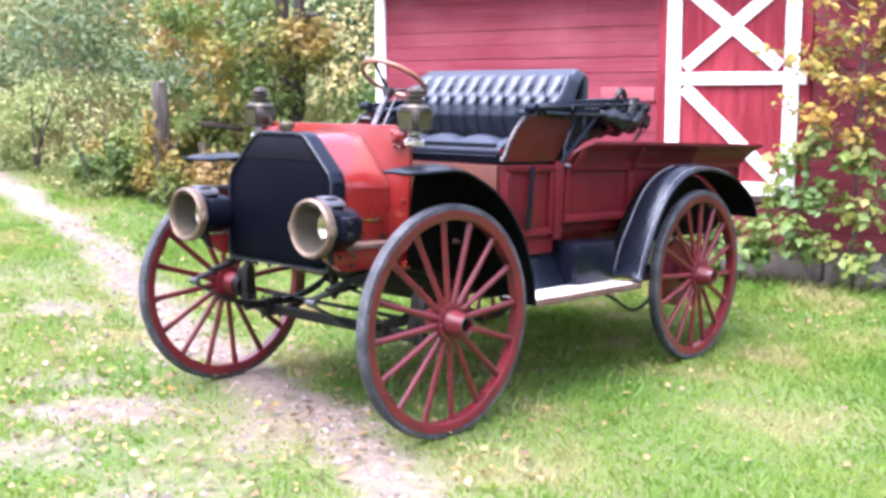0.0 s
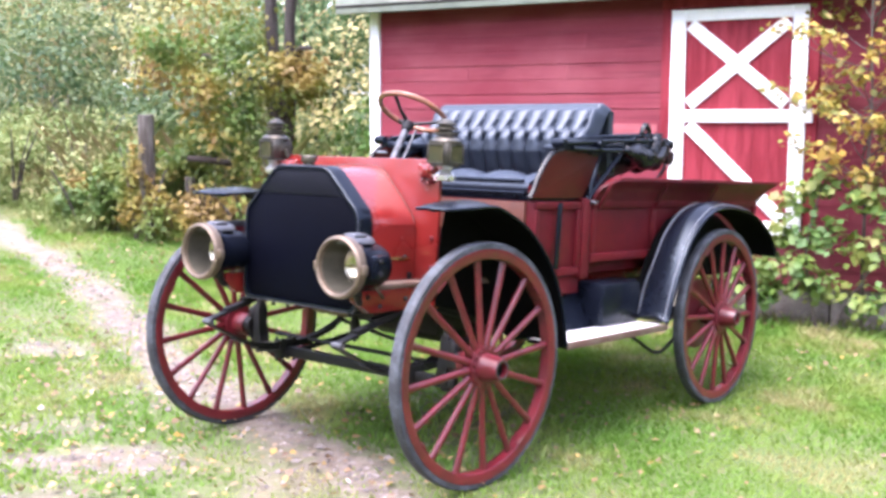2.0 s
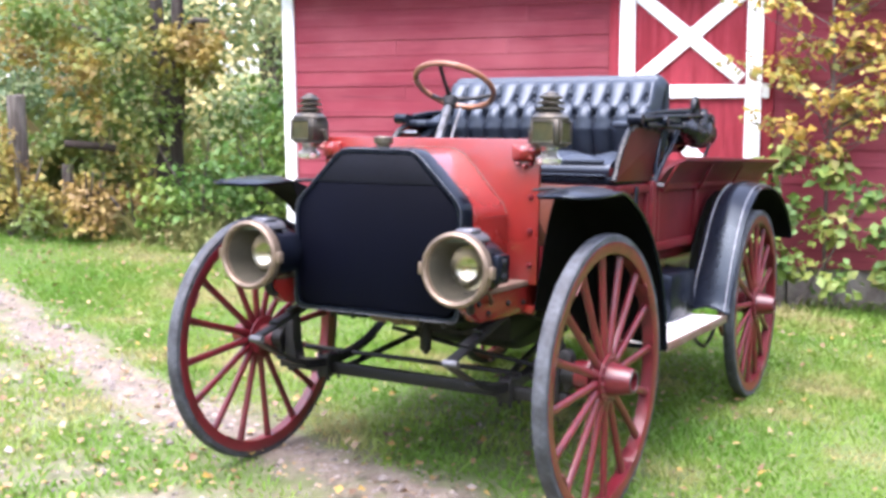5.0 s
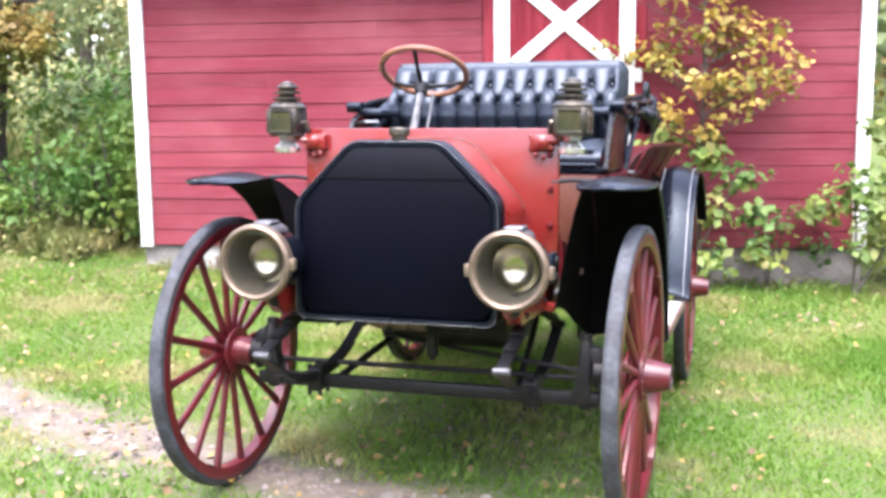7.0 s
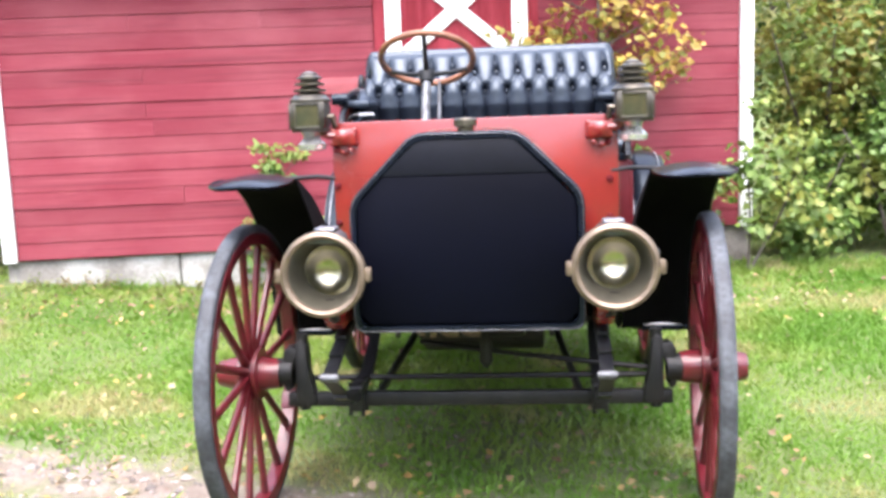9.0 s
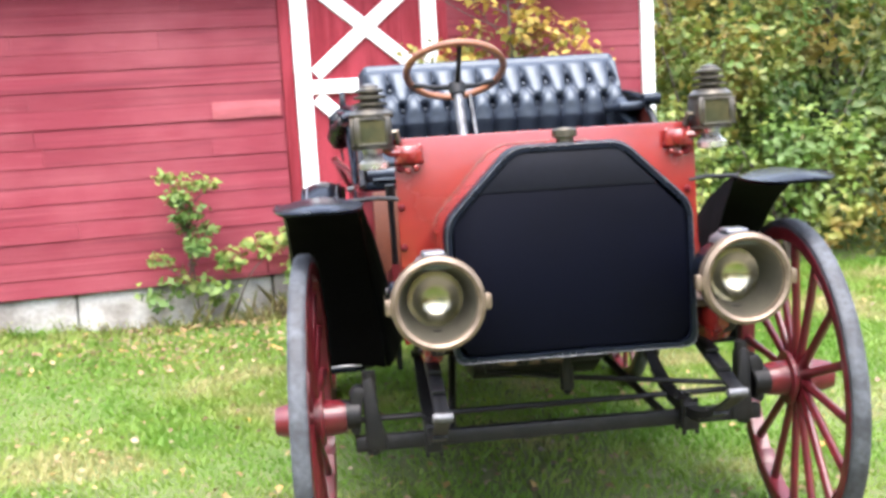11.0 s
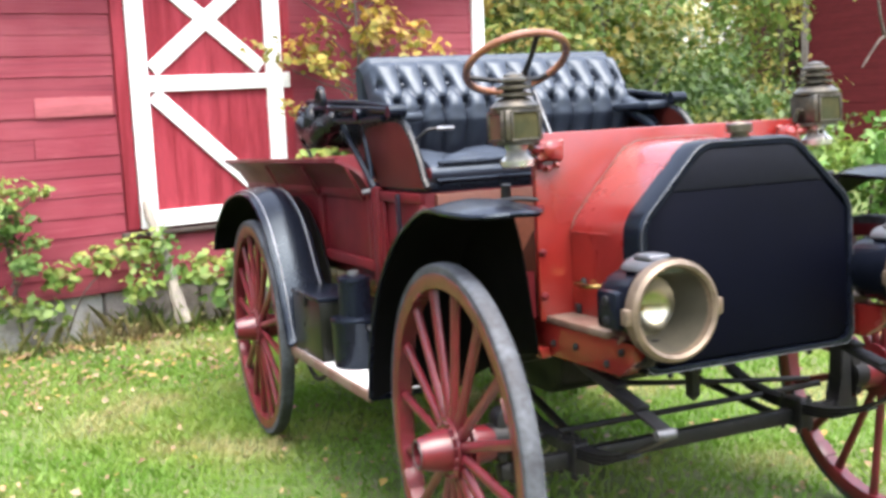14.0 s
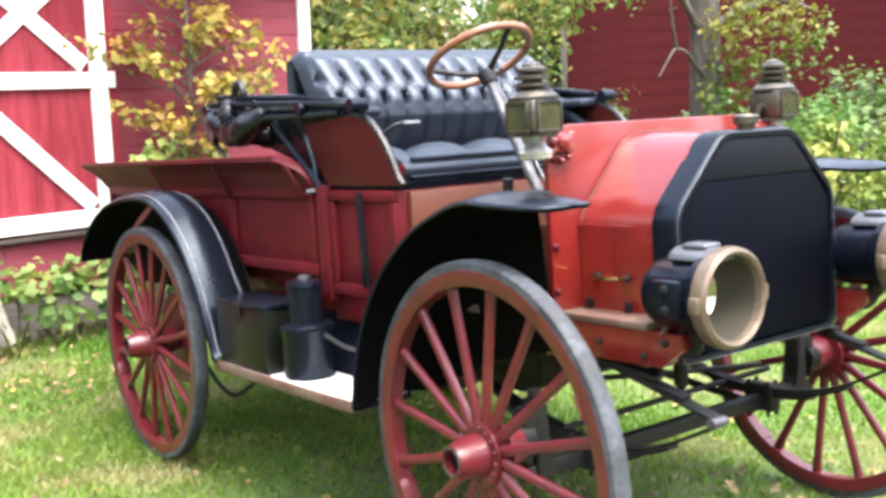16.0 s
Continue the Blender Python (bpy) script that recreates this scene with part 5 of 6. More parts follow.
# fenders: swept sheets with a rolled edge and piping
def fender(s, line, widths, name, label, hub, crown=0.02):
    """line: (y, z) along the middle; widths: inner and outer x at each point."""
    pts = smooth_line([(y, z, 0) for y, z in line], 5)
    ws = smooth_line([(a, b, 0) for a, b in widths], 5)
    rows = []
    for i, (p, w) in enumerate(zip(pts, ws)):
        arch = crown * min(1.0, (i + 1) / 14)
        rows.append([(s * (w.x + (w.y - w.x) * t), p.x, p.y + arch * (math.sin(math.pi * t) - 0.3)) for t in (0, 0.12, 0.3, 0.5, 0.7, 0.88, 1.0)])
    f = part(name, plate(B(), rows, 0.006), BLACK, truck, label, smooth=60)
    part("rolled_edge", tube(B(), [r[-1] for r in rows], 0.0065, 6), BLACK, f)
    # An added dull black sheet stands for the deep shade beneath the fender.
    centre = Vector((0, *hub))
    under = []
    for r in rows:
        mid = Vector((0, r[3][1], r[3][2]))
        into = (centre - mid).normalized() * 0.010
        under.append([(x * (1 - 0.006 * (1 if k == 6 else -1 if k == 0 else 0)), y + into.y, z + into.z) for k, (x, y, z) in enumerate(r)])
    part("lining", plate(B(), under, 0.001), FLAT_BLACK, f, "dull black sheet added for the shade under the fender", smooth=60)
    return f, rows


for s in SIDES:
    f, rows = fender(s, [(-0.285, 1.119), (-0.274, 1.120), (-0.250, 1.122), (-0.205, 1.126), (-0.13, 1.131), (-0.02, 1.134), (0.09, 1.105), (0.23, 1.038), (0.36, 0.93), (0.455, 0.80), (0.515, 0.66), (0.545, 0.53)],
                     [(0.645, 0.690), (0.610, 0.727), (0.584, 0.756), (0.562, 0.782), (0.550, 0.796), (0.560, 0.792), (0.560, 0.785), (0.552, 0.785), (0.540, 0.785), (0.525, 0.785), (0.510, 0.785), (0.50, 0.785)], "front_fender",
                     "black swept front fender with a flat visor tip", (0.0, 0.5))
    edge = smooth_line([(0.560, -0.03, 1.128), (0.560, 0.09, 1.097), (0.552, 0.23, 1.03), (0.540, 0.36, 0.922), (0.525, 0.455, 0.792), (0.510, 0.515, 0.652), (0.50, 0.545, 0.53)], 3)
    hem = smooth_line([(0.458, 0.045, 0.70), (0.458, 0.12, 0.69), (0.459, 0.20, 0.67), (0.460, 0.29, 0.64), (0.465, 0.38, 0.60), (0.475, 0.47, 0.56), (0.49, 0.54, 0.522)], 3)
    rows = [[(s * (e.x + (h.x - e.x) * k ** 0.8), e.y + (h.y - e.y) * k, e.z + (h.z - e.z) * k) for k in (0, 0.25, 0.5, 0.75, 1.0)] for e, h in zip(edge, hem)]
    part("apron", plate(B(), rows, 0.004), FLAT_BLACK, f, "black inner fender apron", smooth=60)
    part("stay", tube(B(), [(s * 0.44, 0.04, 1.125), (s * 0.50, 0.045, 1.132), (s * 0.60, 0.05, 1.128)], 0.007, 8), IRON, f)
    f, rows = fender(s, [(2.735, 0.825), (2.69, 0.90), (2.58, 0.99), (2.40, 1.075), (2.17, 1.115), (1.95, 1.115), (1.78, 1.06), (1.65, 0.96), (1.555, 0.83), (1.49, 0.70), (1.44, 0.575), (1.42, 0.555)],
                     [(0.600, 0.80)] * 5 + [(0.618, 0.80)] * 4 + [(0.605, 0.80)] * 3, "rear_fender", "black rear fender with pale piping, sweeping down to the step", (2.112, 0.52), crown=0.03)
    for j in (1, 5):
        part("piping", tube(B(), [(x, y, z + 0.004) for x, y, z in (r[j] for r in rows[12:])], 0.0028, 6), EDGE, f, "pale piping")
    part("apron", prism(B(), [(1.44, 0.56), (1.56, 0.81), (1.66, 0.94), (1.79, 1.04), (1.95, 1.09), (2.17, 1.09), (2.40, 1.05), (2.58, 0.965), (2.69, 0.875), (2.735, 0.80), (2.60, 0.72), (1.9, 0.72), (1.62, 0.62)], s * 0.575, s * 0.581), FLAT_BLACK, f)

# splash panels between the body and the running boards, and an added block under the toe board
for s in SIDES:
    part("splash_panel", plate(B(), [[(s * 0.475, y, 0.715), (s * 0.50, y, 0.66), (s * 0.545, y, 0.575), (s * 0.585, y, 0.533)] for y in (0.545, 0.75, 0.95, 1.10)], 0.004), BLACK, truck, "dark navy splash panel", smooth=60)
# This made-up black block stands in for shaded machinery behind the radiator.
part("engine_pan", prism(B(), [(-0.18, 0.70), (-0.05, 0.665), (0.33, 0.66), (0.36, 0.785), (0.06, 0.785), (-0.18, 0.76)], -0.365, 0.365, bevel=0.004), FLAT_BLACK, truck, "added black block standing for the dark space under the engine")

# running boards
for s in SIDES:
    board = part("running_board", box(B(), (s * 0.575, s * 0.782), (0.545, 1.465), (0.512, 0.530), 0.004), BLACK, truck, "running board with a bright worn top plate")
    part("top_plate", box(B(), (s * 0.585, s * 0.772), (0.555, 1.455), (0.5302, 0.536), 0.002), STEP, board, "bright worn metal plate")
    part("edging", box(B(), (s * 0.772, s * 0.787), (0.55, 1.46), (0.508, 0.541), 0.003), LEDGE, board, "worn brown edging")
    for y in (0.70, 1.30):
        part("step_iron", tube(B(), smooth_line([(s * 0.70, y, 0.508), (s * 0.55, y, 0.505), (s * 0.46, y, 0.60), (s * 0.42, y, 0.72)], 4), 0.012, 8), IRON, board)

# tool box and gas generator on the right board, battery case on the left
tool_box = part("tool_box", box(B(), (-0.768, -0.60), (1.09, 1.445), (0.537, 0.752), 0.006), GREEN_BLACK, truck, "glossy black metal tool box on the running board")
part("lid", box(B(), (-0.774, -0.596), (1.084, 1.451), (0.753, 0.770), 0.004), BLACK, tool_box)
part("hasp", box(B(), (-0.778, -0.770), (1.25, 1.29), (0.72, 0.765), 0.002), IRON, tool_box)
gen = part("gas_generator", lathe(B(), [(0.083, 0.537), (0.086, 0.545), (0.086, 0.695), (0.089, 0.70), (0.086, 0.712), (0.06, 0.716)], origin=(-0.672, 0.975, 0), segs=28), BLACK, truck, "black cylindrical acetylene gas generator")
part("upper_tank", lathe(B(), [(0.056, 0.714), (0.056, 0.832), (0.060, 0.835), (0.058, 0.848), (0.03, 0.856)], origin=(-0.672, 0.975, 0), segs=24), BLACK, gen)
part("cap", lathe(B(), [(0.022, 0.854), (0.022, 0.866), (0.010, 0.870)], origin=(-0.672, 0.975, 0), segs=14), STEEL, gen)
part("band", lathe(B(), [(0.0885, 0.690), (0.0905, 0.694), (0.0905, 0.706), (0.0885, 0.71)], origin=(-0.672, 0.975, 0), segs=28, caps=False), BLACK, gen)
part("gas_pipe", tube(B(), smooth_line([(-0.66, 0.89, 0.68), (-0.62, 0.82, 0.64), (-0.56, 0.76, 0.63), (-0.50, 0.70, 0.66)], 5), 0.008, 8), IRON, gen)
case = part("battery_case", box(B(), (0.462, 0.64), (1.08, 1.44), (0.537, 0.75), 0.025), BLACK, truck, "black case under the body")

# axles, springs and steering gear
def leaf_bar(pts, w=0.040, h=0.009):
    """One bent spring leaf."""
    return plate(B(), [[(p.x - w / 2, p.y, p.z), (p.x + w / 2, p.y, p.z)] for p in pts], h)


axle = part("front_axle", beam(B(), (-0.62, 0.0, 0.408), (0.62, 0.0, 0.408), 0.036, 0.046, 0.006), IRON, truck, "black iron front axle beam")
for s in SIDES:
    bm = prism(B(), [(s * 0.525, 0.388), (s * 0.56, 0.386), (s * 0.590, 0.40), (s * 0.590, 0.598), (s * 0.565, 0.612), (s * 0.548, 0.590), (s * 0.546, 0.50), (s * 0.542, 0.45), (s * 0.525, 0.43)], -0.028, 0.028, axis="y", bevel=0.008)
    prism(bm, [(s * 0.575, 0.580), (s * 0.612, 0.588), (s * 0.630, 0.565), (s * 0.632, 0.45), (s * 0.615, 0.432), (s * 0.600, 0.45), (s * 0.600, 0.555), (s * 0.575, 0.562)], -0.028, 0.028, axis="y", bevel=0.010)
    tube(bm, [(s * 0.568, 0, 0.375), (s * 0.568, 0, 0.625)], 0.020, 12)
    tube(bm, [(s * 0.60, 0, 0.50), (s * 0.66, 0, 0.50)], 0.045, 16)
    part("steering_knuckle", bm, IRON, axle, "black steering knuckle")
    bm = box(B(), (s * 0.365, s * 0.415), (-0.05, 0.05), (0.375, 0.46), 0.006)
    for y in (-0.035, 0.035):
        tube(bm, [(s * 0.37, y, 0.36), (s * 0.37, y, 0.47)], 0.007, 6)
        tube(bm, [(s * 0.41, y, 0.36), (s * 0.41, y, 0.47)], 0.007, 6)
    part("spring_seat", bm, IRON, axle)
    for nm, y0, z0 in (("front_spring", 0.0, 0.0), ("rear_spring", 2.112, 0.02)):
        x = s * 0.39
        half = 0.445 if nm == "front_spring" else 0.47
        low = smooth_line([(x, y0 - half, 0.575 + z0), (x, y0 - 0.26, 0.488 + z0), (x, y0 - 0.1, 0.455 + z0), (x, y0 + 0.1, 0.455 + z0), (x, y0 + 0.26, 0.488 + z0), (x, y0 + half, 0.575 + z0)], 4)
        spring = part(nm, leaf_bar(low), IRON, truck, "black elliptic leaf spring")
        for k in (1, 2):
            part("leaf", leaf_bar([p - Vector((0, 0, 0.0105 * k)) for p in low[3 * k:len(low) - 3 * k]]), IRON, spring)
        for sg in (-1, 1):
            for k in range(3):
                part("upper_leaf", beam(B(), (x, y0 + sg * (half - 0.09 * k), 0.588 + z0 + 0.036 * k), (x, y0 + sg * 0.06, 0.690 + z0 * 0.2 + 0.0005 * k), 0.040 - 0.001 * k, 0.010, 0.002), IRON, spring)
        for sg in (-1, 1):
            part("spring_eye", tube(B(), [(x - 0.026, y0 + sg * half, 0.580 + z0), (x + 0.026, y0 + sg * half, 0.580 + z0)], 0.013, 12), DULL_STEEL if sg < 0 else IRON, spring)
part("tie_rod", tube(B(), [(-0.60, 0.13, 0.448), (0.60, 0.13, 0.448)], 0.010, 8), IRON, truck, "thin black tie rod")
part("drag_link", tube(B(), [(-0.20, 0.16, 0.56), (0.1, 0.15, 0.52), (0.56, 0.13, 0.47)], 0.009, 8), IRON, truck)
part("steering_arm", tube(B(), [(-0.19, 0.19, 0.80), (-0.19, 0.17, 0.57)], 0.016, 8), IRON, truck)
part("drain_cock", lathe(B(), [(0.004, 0.44), (0.022, 0.46), (0.022, 0.52), (0.014, 0.56)], origin=(0.03, 0.02, 0.06), segs=10), IRON, truck)
for s in SIDES:
    part("radius_rod", tube(B(), [(s * 0.33, 0.02, 0.41), (s * 0.27, 0.55, 0.50), (s * 0.22, 1.0, 0.62)], 0.013, 8), IRON, truck)
rear_axle = part("rear_axle", beam(B(), (-0.64, 2.112, 0.52), (0.64, 2.112, 0.52), 0.05, 0.05, 0.008), IRON, truck, "black iron rear axle")
for s in SIDES:
    part("sprocket", lathe(B(), [(0.03, -0.02), (0.19, -0.012), (0.19, 0.0), (0.03, 0.012)], origin=(s * 0.63, 2.112, 0.52), axis=(s, 0, 0), segs=32), WHEEL_RED, rear_axle, "red drive sprocket")
part("crankcase", prism(B(), [(0.35, 0.70), (0.35, 0.52), (0.45, 0.47), (0.85, 0.47), (0.95, 0.53), (0.95, 0.70)], -0.22, 0.22, bevel=0.02), IRON, truck, "greasy black crankcase under the floor")
part("sump", prism(B(), [(-0.03, 0.70), (0.02, 0.60), (0.10, 0.585), (0.30, 0.60), (0.34, 0.70)], -0.14, 0.16, bevel=0.02), IRON, truck)
for x in (-0.10, -0.03, 0.04):
    part("cooling_pipe", tube(B(), smooth_line([(x - 0.08, -0.05, 0.66), (x - 0.07, -0.02, 0.63), (x - 0.03, 0.0, 0.62)], 4), 0.016, 8), BRASS, truck, "brown copper pipe")
part("silencer", tube(B(), [(0.1, 1.25, 0.60), (0.1, 1.95, 0.60)], 0.085, 18), IRON, truck, "black exhaust silencer")
for s in SIDES:
    part("brake_rod", tube(B(), smooth_line([(s * 0.60, 1.30, 0.50), (s * 0.62, 1.45, 0.44), (s * 0.63, 1.62, 0.36), (s * 0.63, 1.75, 0.37), (s * 0.62, 1.95, 0.46)], 5), 0.009, 8), IRON, truck, "curved black brake rod")


# ---- plants by the barn ----
def bush(name, label, category, stems, blobs, material, seed, leaf=(0.04, 0.075), group="plants along the barn wall", stem_mat=None, width=0.75, droop=0.2):
    """Stems through the points, and leaves in the blobs: (x, y, z, radius, how many)."""
    x, y = stems[0][0][:2]
    z = float(lie(x, y))
    ob = thing(name, Matrix.Translation((x, y, z)), label, category, group)
    back = Matrix.Translation((-x, -y, -z))
    for st in stems:
        pts = smooth_line([Vector(p[:3]) for p in st], 4)
        r0 = st[0][3] if len(st[0]) > 3 else 0.012
        o = part("stem", tube(B(), [back @ p for p in pts], [r0 * (1 - 0.75 * i / len(pts)) for i in range(len(pts))], 7), stem_mat or BARK, ob)
    g = np.random.default_rng(seed)
    cs, ns = [], []
    for bx, by, bz, r, k in blobs:
        c, d = cloud(g, (bx, by, bz), (r, r * 0.7, r * 0.8), int(k * 1.5), 0.2)
        cs.append(c), ns.append(d * 0.5 + np.array([0, -0.35, 0.75]) + g.normal(0, 0.45, d.shape))
    c, n = np.concatenate(cs), np.concatenate(ns)
    c[:, 2] = np.maximum(c[:, 2], lie(c[:, 0], c[:, 1]) + 0.02)
    front = 4.70 + 0.185 * (c[:, 0] + 0.906) - 0.07
    inside = (c[:, 0] > -3.82) & (c[:, 0] < 1.90)
    c[:, 1] = np.where(inside, np.minimum(c[:, 1], front - 0.04 * g.random(len(c))), c[:, 1])
    lv = leaf_mesh("leaves", c - np.array([x, y, z]), n, g.uniform(*leaf, len(c)), material, seed, width, 0.3, droop)
    lv.parent = ob
    return ob


def sprays(g, x, y, lo, hi, reach, k, r, count):
    """Blobs of leaves at the ends of twigs round an upright stem, and the twigs."""
    twigs, blobs = [], []
    for i in range(k):
        z = lo + (hi - lo) * (i + g.random()) / k
        a = g.uniform(0, 2 * math.pi)
        d = reach * g.uniform(0.4, 1.0)
        e = (x + d * math.cos(a), y + 0.45 * d * math.sin(a) - 0.08, z + 0.25 * d)
        twigs.append([(x, y, z - 0.12, 0.006), (x + (e[0] - x) * 0.5, y + (e[1] - y) * 0.5, z, 0.004), (*e, 0.003)])
        for t in (0.55, 0.8, 1.0):
            blobs.append((x + (e[0] - x) * t, y + (e[1] - y) * t, z + (e[2] - z) * t + 0.03, r * g.uniform(0.7, 1.2), count))
    return twigs, blobs


rg = random.Random(21)
tw, bl = sprays(rg, 0.66, 4.74, 1.05, 2.75, 0.78, 30, 0.12, 8)
low_tw, low_bl = sprays(random.Random(24), 0.62, 4.74, 0.95, 1.85, 0.58, 16, 0.11, 6)
bush("sapling", "slender sapling with yellow autumn leaves against the barn", "tree",
     [[(0.66, 4.78, -0.12, 0.016), (0.65, 4.76, 0.8), (0.67, 4.74, 1.6), (0.65, 4.72, 2.3), (0.68, 4.72, 2.9)], *tw, *low_tw], bl + low_bl, LEAF_YELLOW, 31, (0.045, 0.085))
bush("shrub", "leafy green and lime vine shrub beside the barn door", "shrub",
     [[(0.4, 4.6, -0.12, 0.012), (0.3, 4.57, 0.5), (0.4, 4.56, 1.0)], [(0.45, 4.6, -0.12, 0.01), (0.75, 4.62, 0.4), (0.95, 4.66, 0.85)]],
     [(0.0, 4.50, 0.16, 0.17, 45), (0.02, 4.52, 0.40, 0.16, 45), (0.16, 4.55, 0.66, 0.17, 55), (0.22, 4.56, 0.90, 0.17, 55), (0.42, 4.58, 1.02, 0.18, 55), (0.45, 4.58, 0.62, 0.19, 60), (0.40, 4.58, 0.26, 0.19, 50), (0.70, 4.62, 0.92, 0.18, 50),
      (0.74, 4.62, 0.52, 0.19, 55), (0.76, 4.62, 0.15, 0.18, 45), (0.95, 4.68, 0.76, 0.17, 45), (1.06, 4.72, 0.48, 0.18, 45), (1.1, 4.75, 0.18, 0.17, 40), (0.28, 4.52, 0.42, 0.15, 40)], LEAF_VINE, 32, (0.05, 0.105))
bush("shrub", "yellow green shrub at the barn corner", "shrub", [[(1.75, 4.75, -0.12, 0.012), (1.75, 4.7, 0.4), (1.7, 4.65, 0.8)], [(1.75, 4.75, -0.12, 0.012), (2.0, 4.7, 0.4), (2.1, 4.7, 0.8)]],
     [(1.55, 4.75, 0.55, 0.2, 70), (1.75, 4.72, 0.66, 0.22, 80), (1.95, 4.7, 0.5, 0.26, 90), (2.1, 4.75, 0.85, 0.25, 90), (1.85, 4.7, 0.25, 0.22, 50), (2.25, 4.75, 0.3, 0.3, 90), (1.9, 5.0, 1.15, 0.16, 40)], LEAF_LIME, 33, (0.04, 0.09))
bush("ivy", "trailing ivy over the barn foundation", "vine", [[(1.15, 4.9, -0.12, 0.008), (1.2, 4.95, 0.2), (1.35, 5.0, 0.5)]], [(1.2, 4.95, 0.35, 0.18, 45), (1.45, 5.0, 0.5, 0.16, 40), (1.5, 5.0, 0.2, 0.15, 30)], LEAF_GREEN, 34, (0.05, 0.08))
tw, bl = sprays(rg, -1.72, 4.40, 0.3, 0.92, 0.24, 13, 0.075, 11)
bush("sapling", "small green sapling against the red siding", "tree", [[(-1.68, 4.46, -0.05, 0.008), (-1.70, 4.44, 0.4), (-1.73, 4.42, 0.95)], *tw], bl, LEAF_VINE, 35, (0.032, 0.062))
bush("shrub", "low vine with lime leaves along the foundation", "shrub",
     [[(-1.45, 4.45, -0.07, 0.008), (-1.3, 4.45, 0.25), (-1.1, 4.45, 0.42)], [(-1.1, 4.5, -0.08, 0.008), (-0.95, 4.5, 0.3), (-0.8, 4.5, 0.5)]],
     [(-1.42, 4.42, 0.36, 0.13, 48), (-1.2, 4.44, 0.45, 0.13, 50), (-1.0, 4.5, 0.46, 0.15, 56), (-0.82, 4.52, 0.48, 0.14, 46), (-1.75, 4.42, 0.22, 0.16, 40), (-1.95, 4.38, 0.12, 0.14, 30), (-1.55, 4.40, 0.16, 0.15, 40), (-0.95, 4.46, 0.24, 0.15, 44), (-0.72, 4.5, 0.30, 0.14, 36)], LEAF_VINE, 36, (0.038, 0.085))
bush("shrub", "leafy green plants below the barn door", "shrub", [[(-0.3, 4.55, -0.1, 0.006), (-0.32, 4.5, 0.2), (-0.3, 4.5, 0.4)]],
     [(-0.55, 4.52, 0.30, 0.16, 40), (-0.3, 4.52, 0.34, 0.17, 44), (-0.05, 4.56, 0.28, 0.17, 40), (0.2, 4.6, 0.22, 0.16, 34), (-0.4, 4.5, 0.12, 0.16, 34)], LEAF_VINE, 38, (0.05, 0.105))
stick = thing("dead_branch", Matrix.Translation((-0.69, 4.43, -0.05)), "pale dead branch leaning against the barn", "branch")
part("wood", tube(B(), smooth_line([(-0.02, 0.01, 0.03), (-0.06, 0.06, 0.25), (-0.11, 0.14, 0.52), (-0.19, 0.20, 0.82)], 4), [0.046, 0.052, 0.043, 0.046, 0.038, 0.044, 0.036, 0.040, 0.032, 0.038, 0.028, 0.030, 0.012], 9), PALE_WOOD, stick)


# ---- fence, trees and thickets to the left and behind ----
def fence_post(x, y, h, r, parent):
    z = float(lie(x, y))
    bm = tube(B(), [(x, y, z - 0.2), (x + 0.01, y, z + h * 0.5), (x + 0.02, y, z + h)], [r, r * 0.95, r * 0.9], 10)
    for v in bm.verts:
        v.co += 0.012 * noise.noise_vector(v.co * 6)
    part("post", bm, GREY_WOOD, parent, "weathered grey fence post")


fence = thing("fence", Matrix.Identity(4), "old weathered wooden post fence overgrown with vines", "fence")
fence_post(-6.24, 3.38, 1.26, 0.092, fence)
fence_post(-6.14, 3.85, 0.62, 0.06, fence)
part("rail", tube(B(), [(-6.10, 3.81, 1.068), (-5.9, 3.92, 1.055), (-5.70, 4.06, 1.02)], 0.035, 8), DARK_WOOD, fence)


def tree(x, y, name_label, stems, blobs, material, seed, leaf, bark=None, count_scale=1.0):
    z = float(lie(x, y))
    ob = thing("tree", Matrix.Translation((x, y, z)), name_label, "tree", "trees round the lawn")
    for i, st in enumerate(stems):
        pts = smooth_line([Vector(p[:3]) for p in st], 5)
        r0, r1 = st[0][3], st[-1][3]
        bm = tube(B(), pts, [r0 + (r1 - r0) * j / (len(pts) - 1) for j in range(len(pts))], 12)
        for v in bm.verts:
            v.co += 0.018 * noise.noise_vector(v.co * 5)
        part("trunk" if st[0][2] < 0.3 else "limb", bm, bark or BARK, ob)
    g = np.random.default_rng(seed)
    cs, ns = [], []
    for bx, by, bz, r, k in blobs:
        c, d = cloud(g, (bx, by, bz), (r, r, r * 0.7), int(k * count_scale), 0.25)
        cs.append(c), ns.append(d * 0.5 + np.array([0, 0, 0.7]) + g.normal(0, 0.5, d.shape))
    c, n = np.concatenate(cs), np.concatenate(ns)
    lv = leaf_mesh("crown", c, n, g.uniform(*leaf, len(c)), material, seed, 0.7, 0.25, 0.25)
    lv.parent = ob
    return ob


tg = random.Random(4)


def crown(k, lo, hi, spread, r, n):
    out = []
    for i in range(k):
        a, d = tg.uniform(0, 2 * math.pi), spread * math.sqrt(tg.random())
        out.append((d * math.cos(a), d * math.sin(a), tg.uniform(lo, hi), r * tg.uniform(0.6, 1.3), n))
    return out


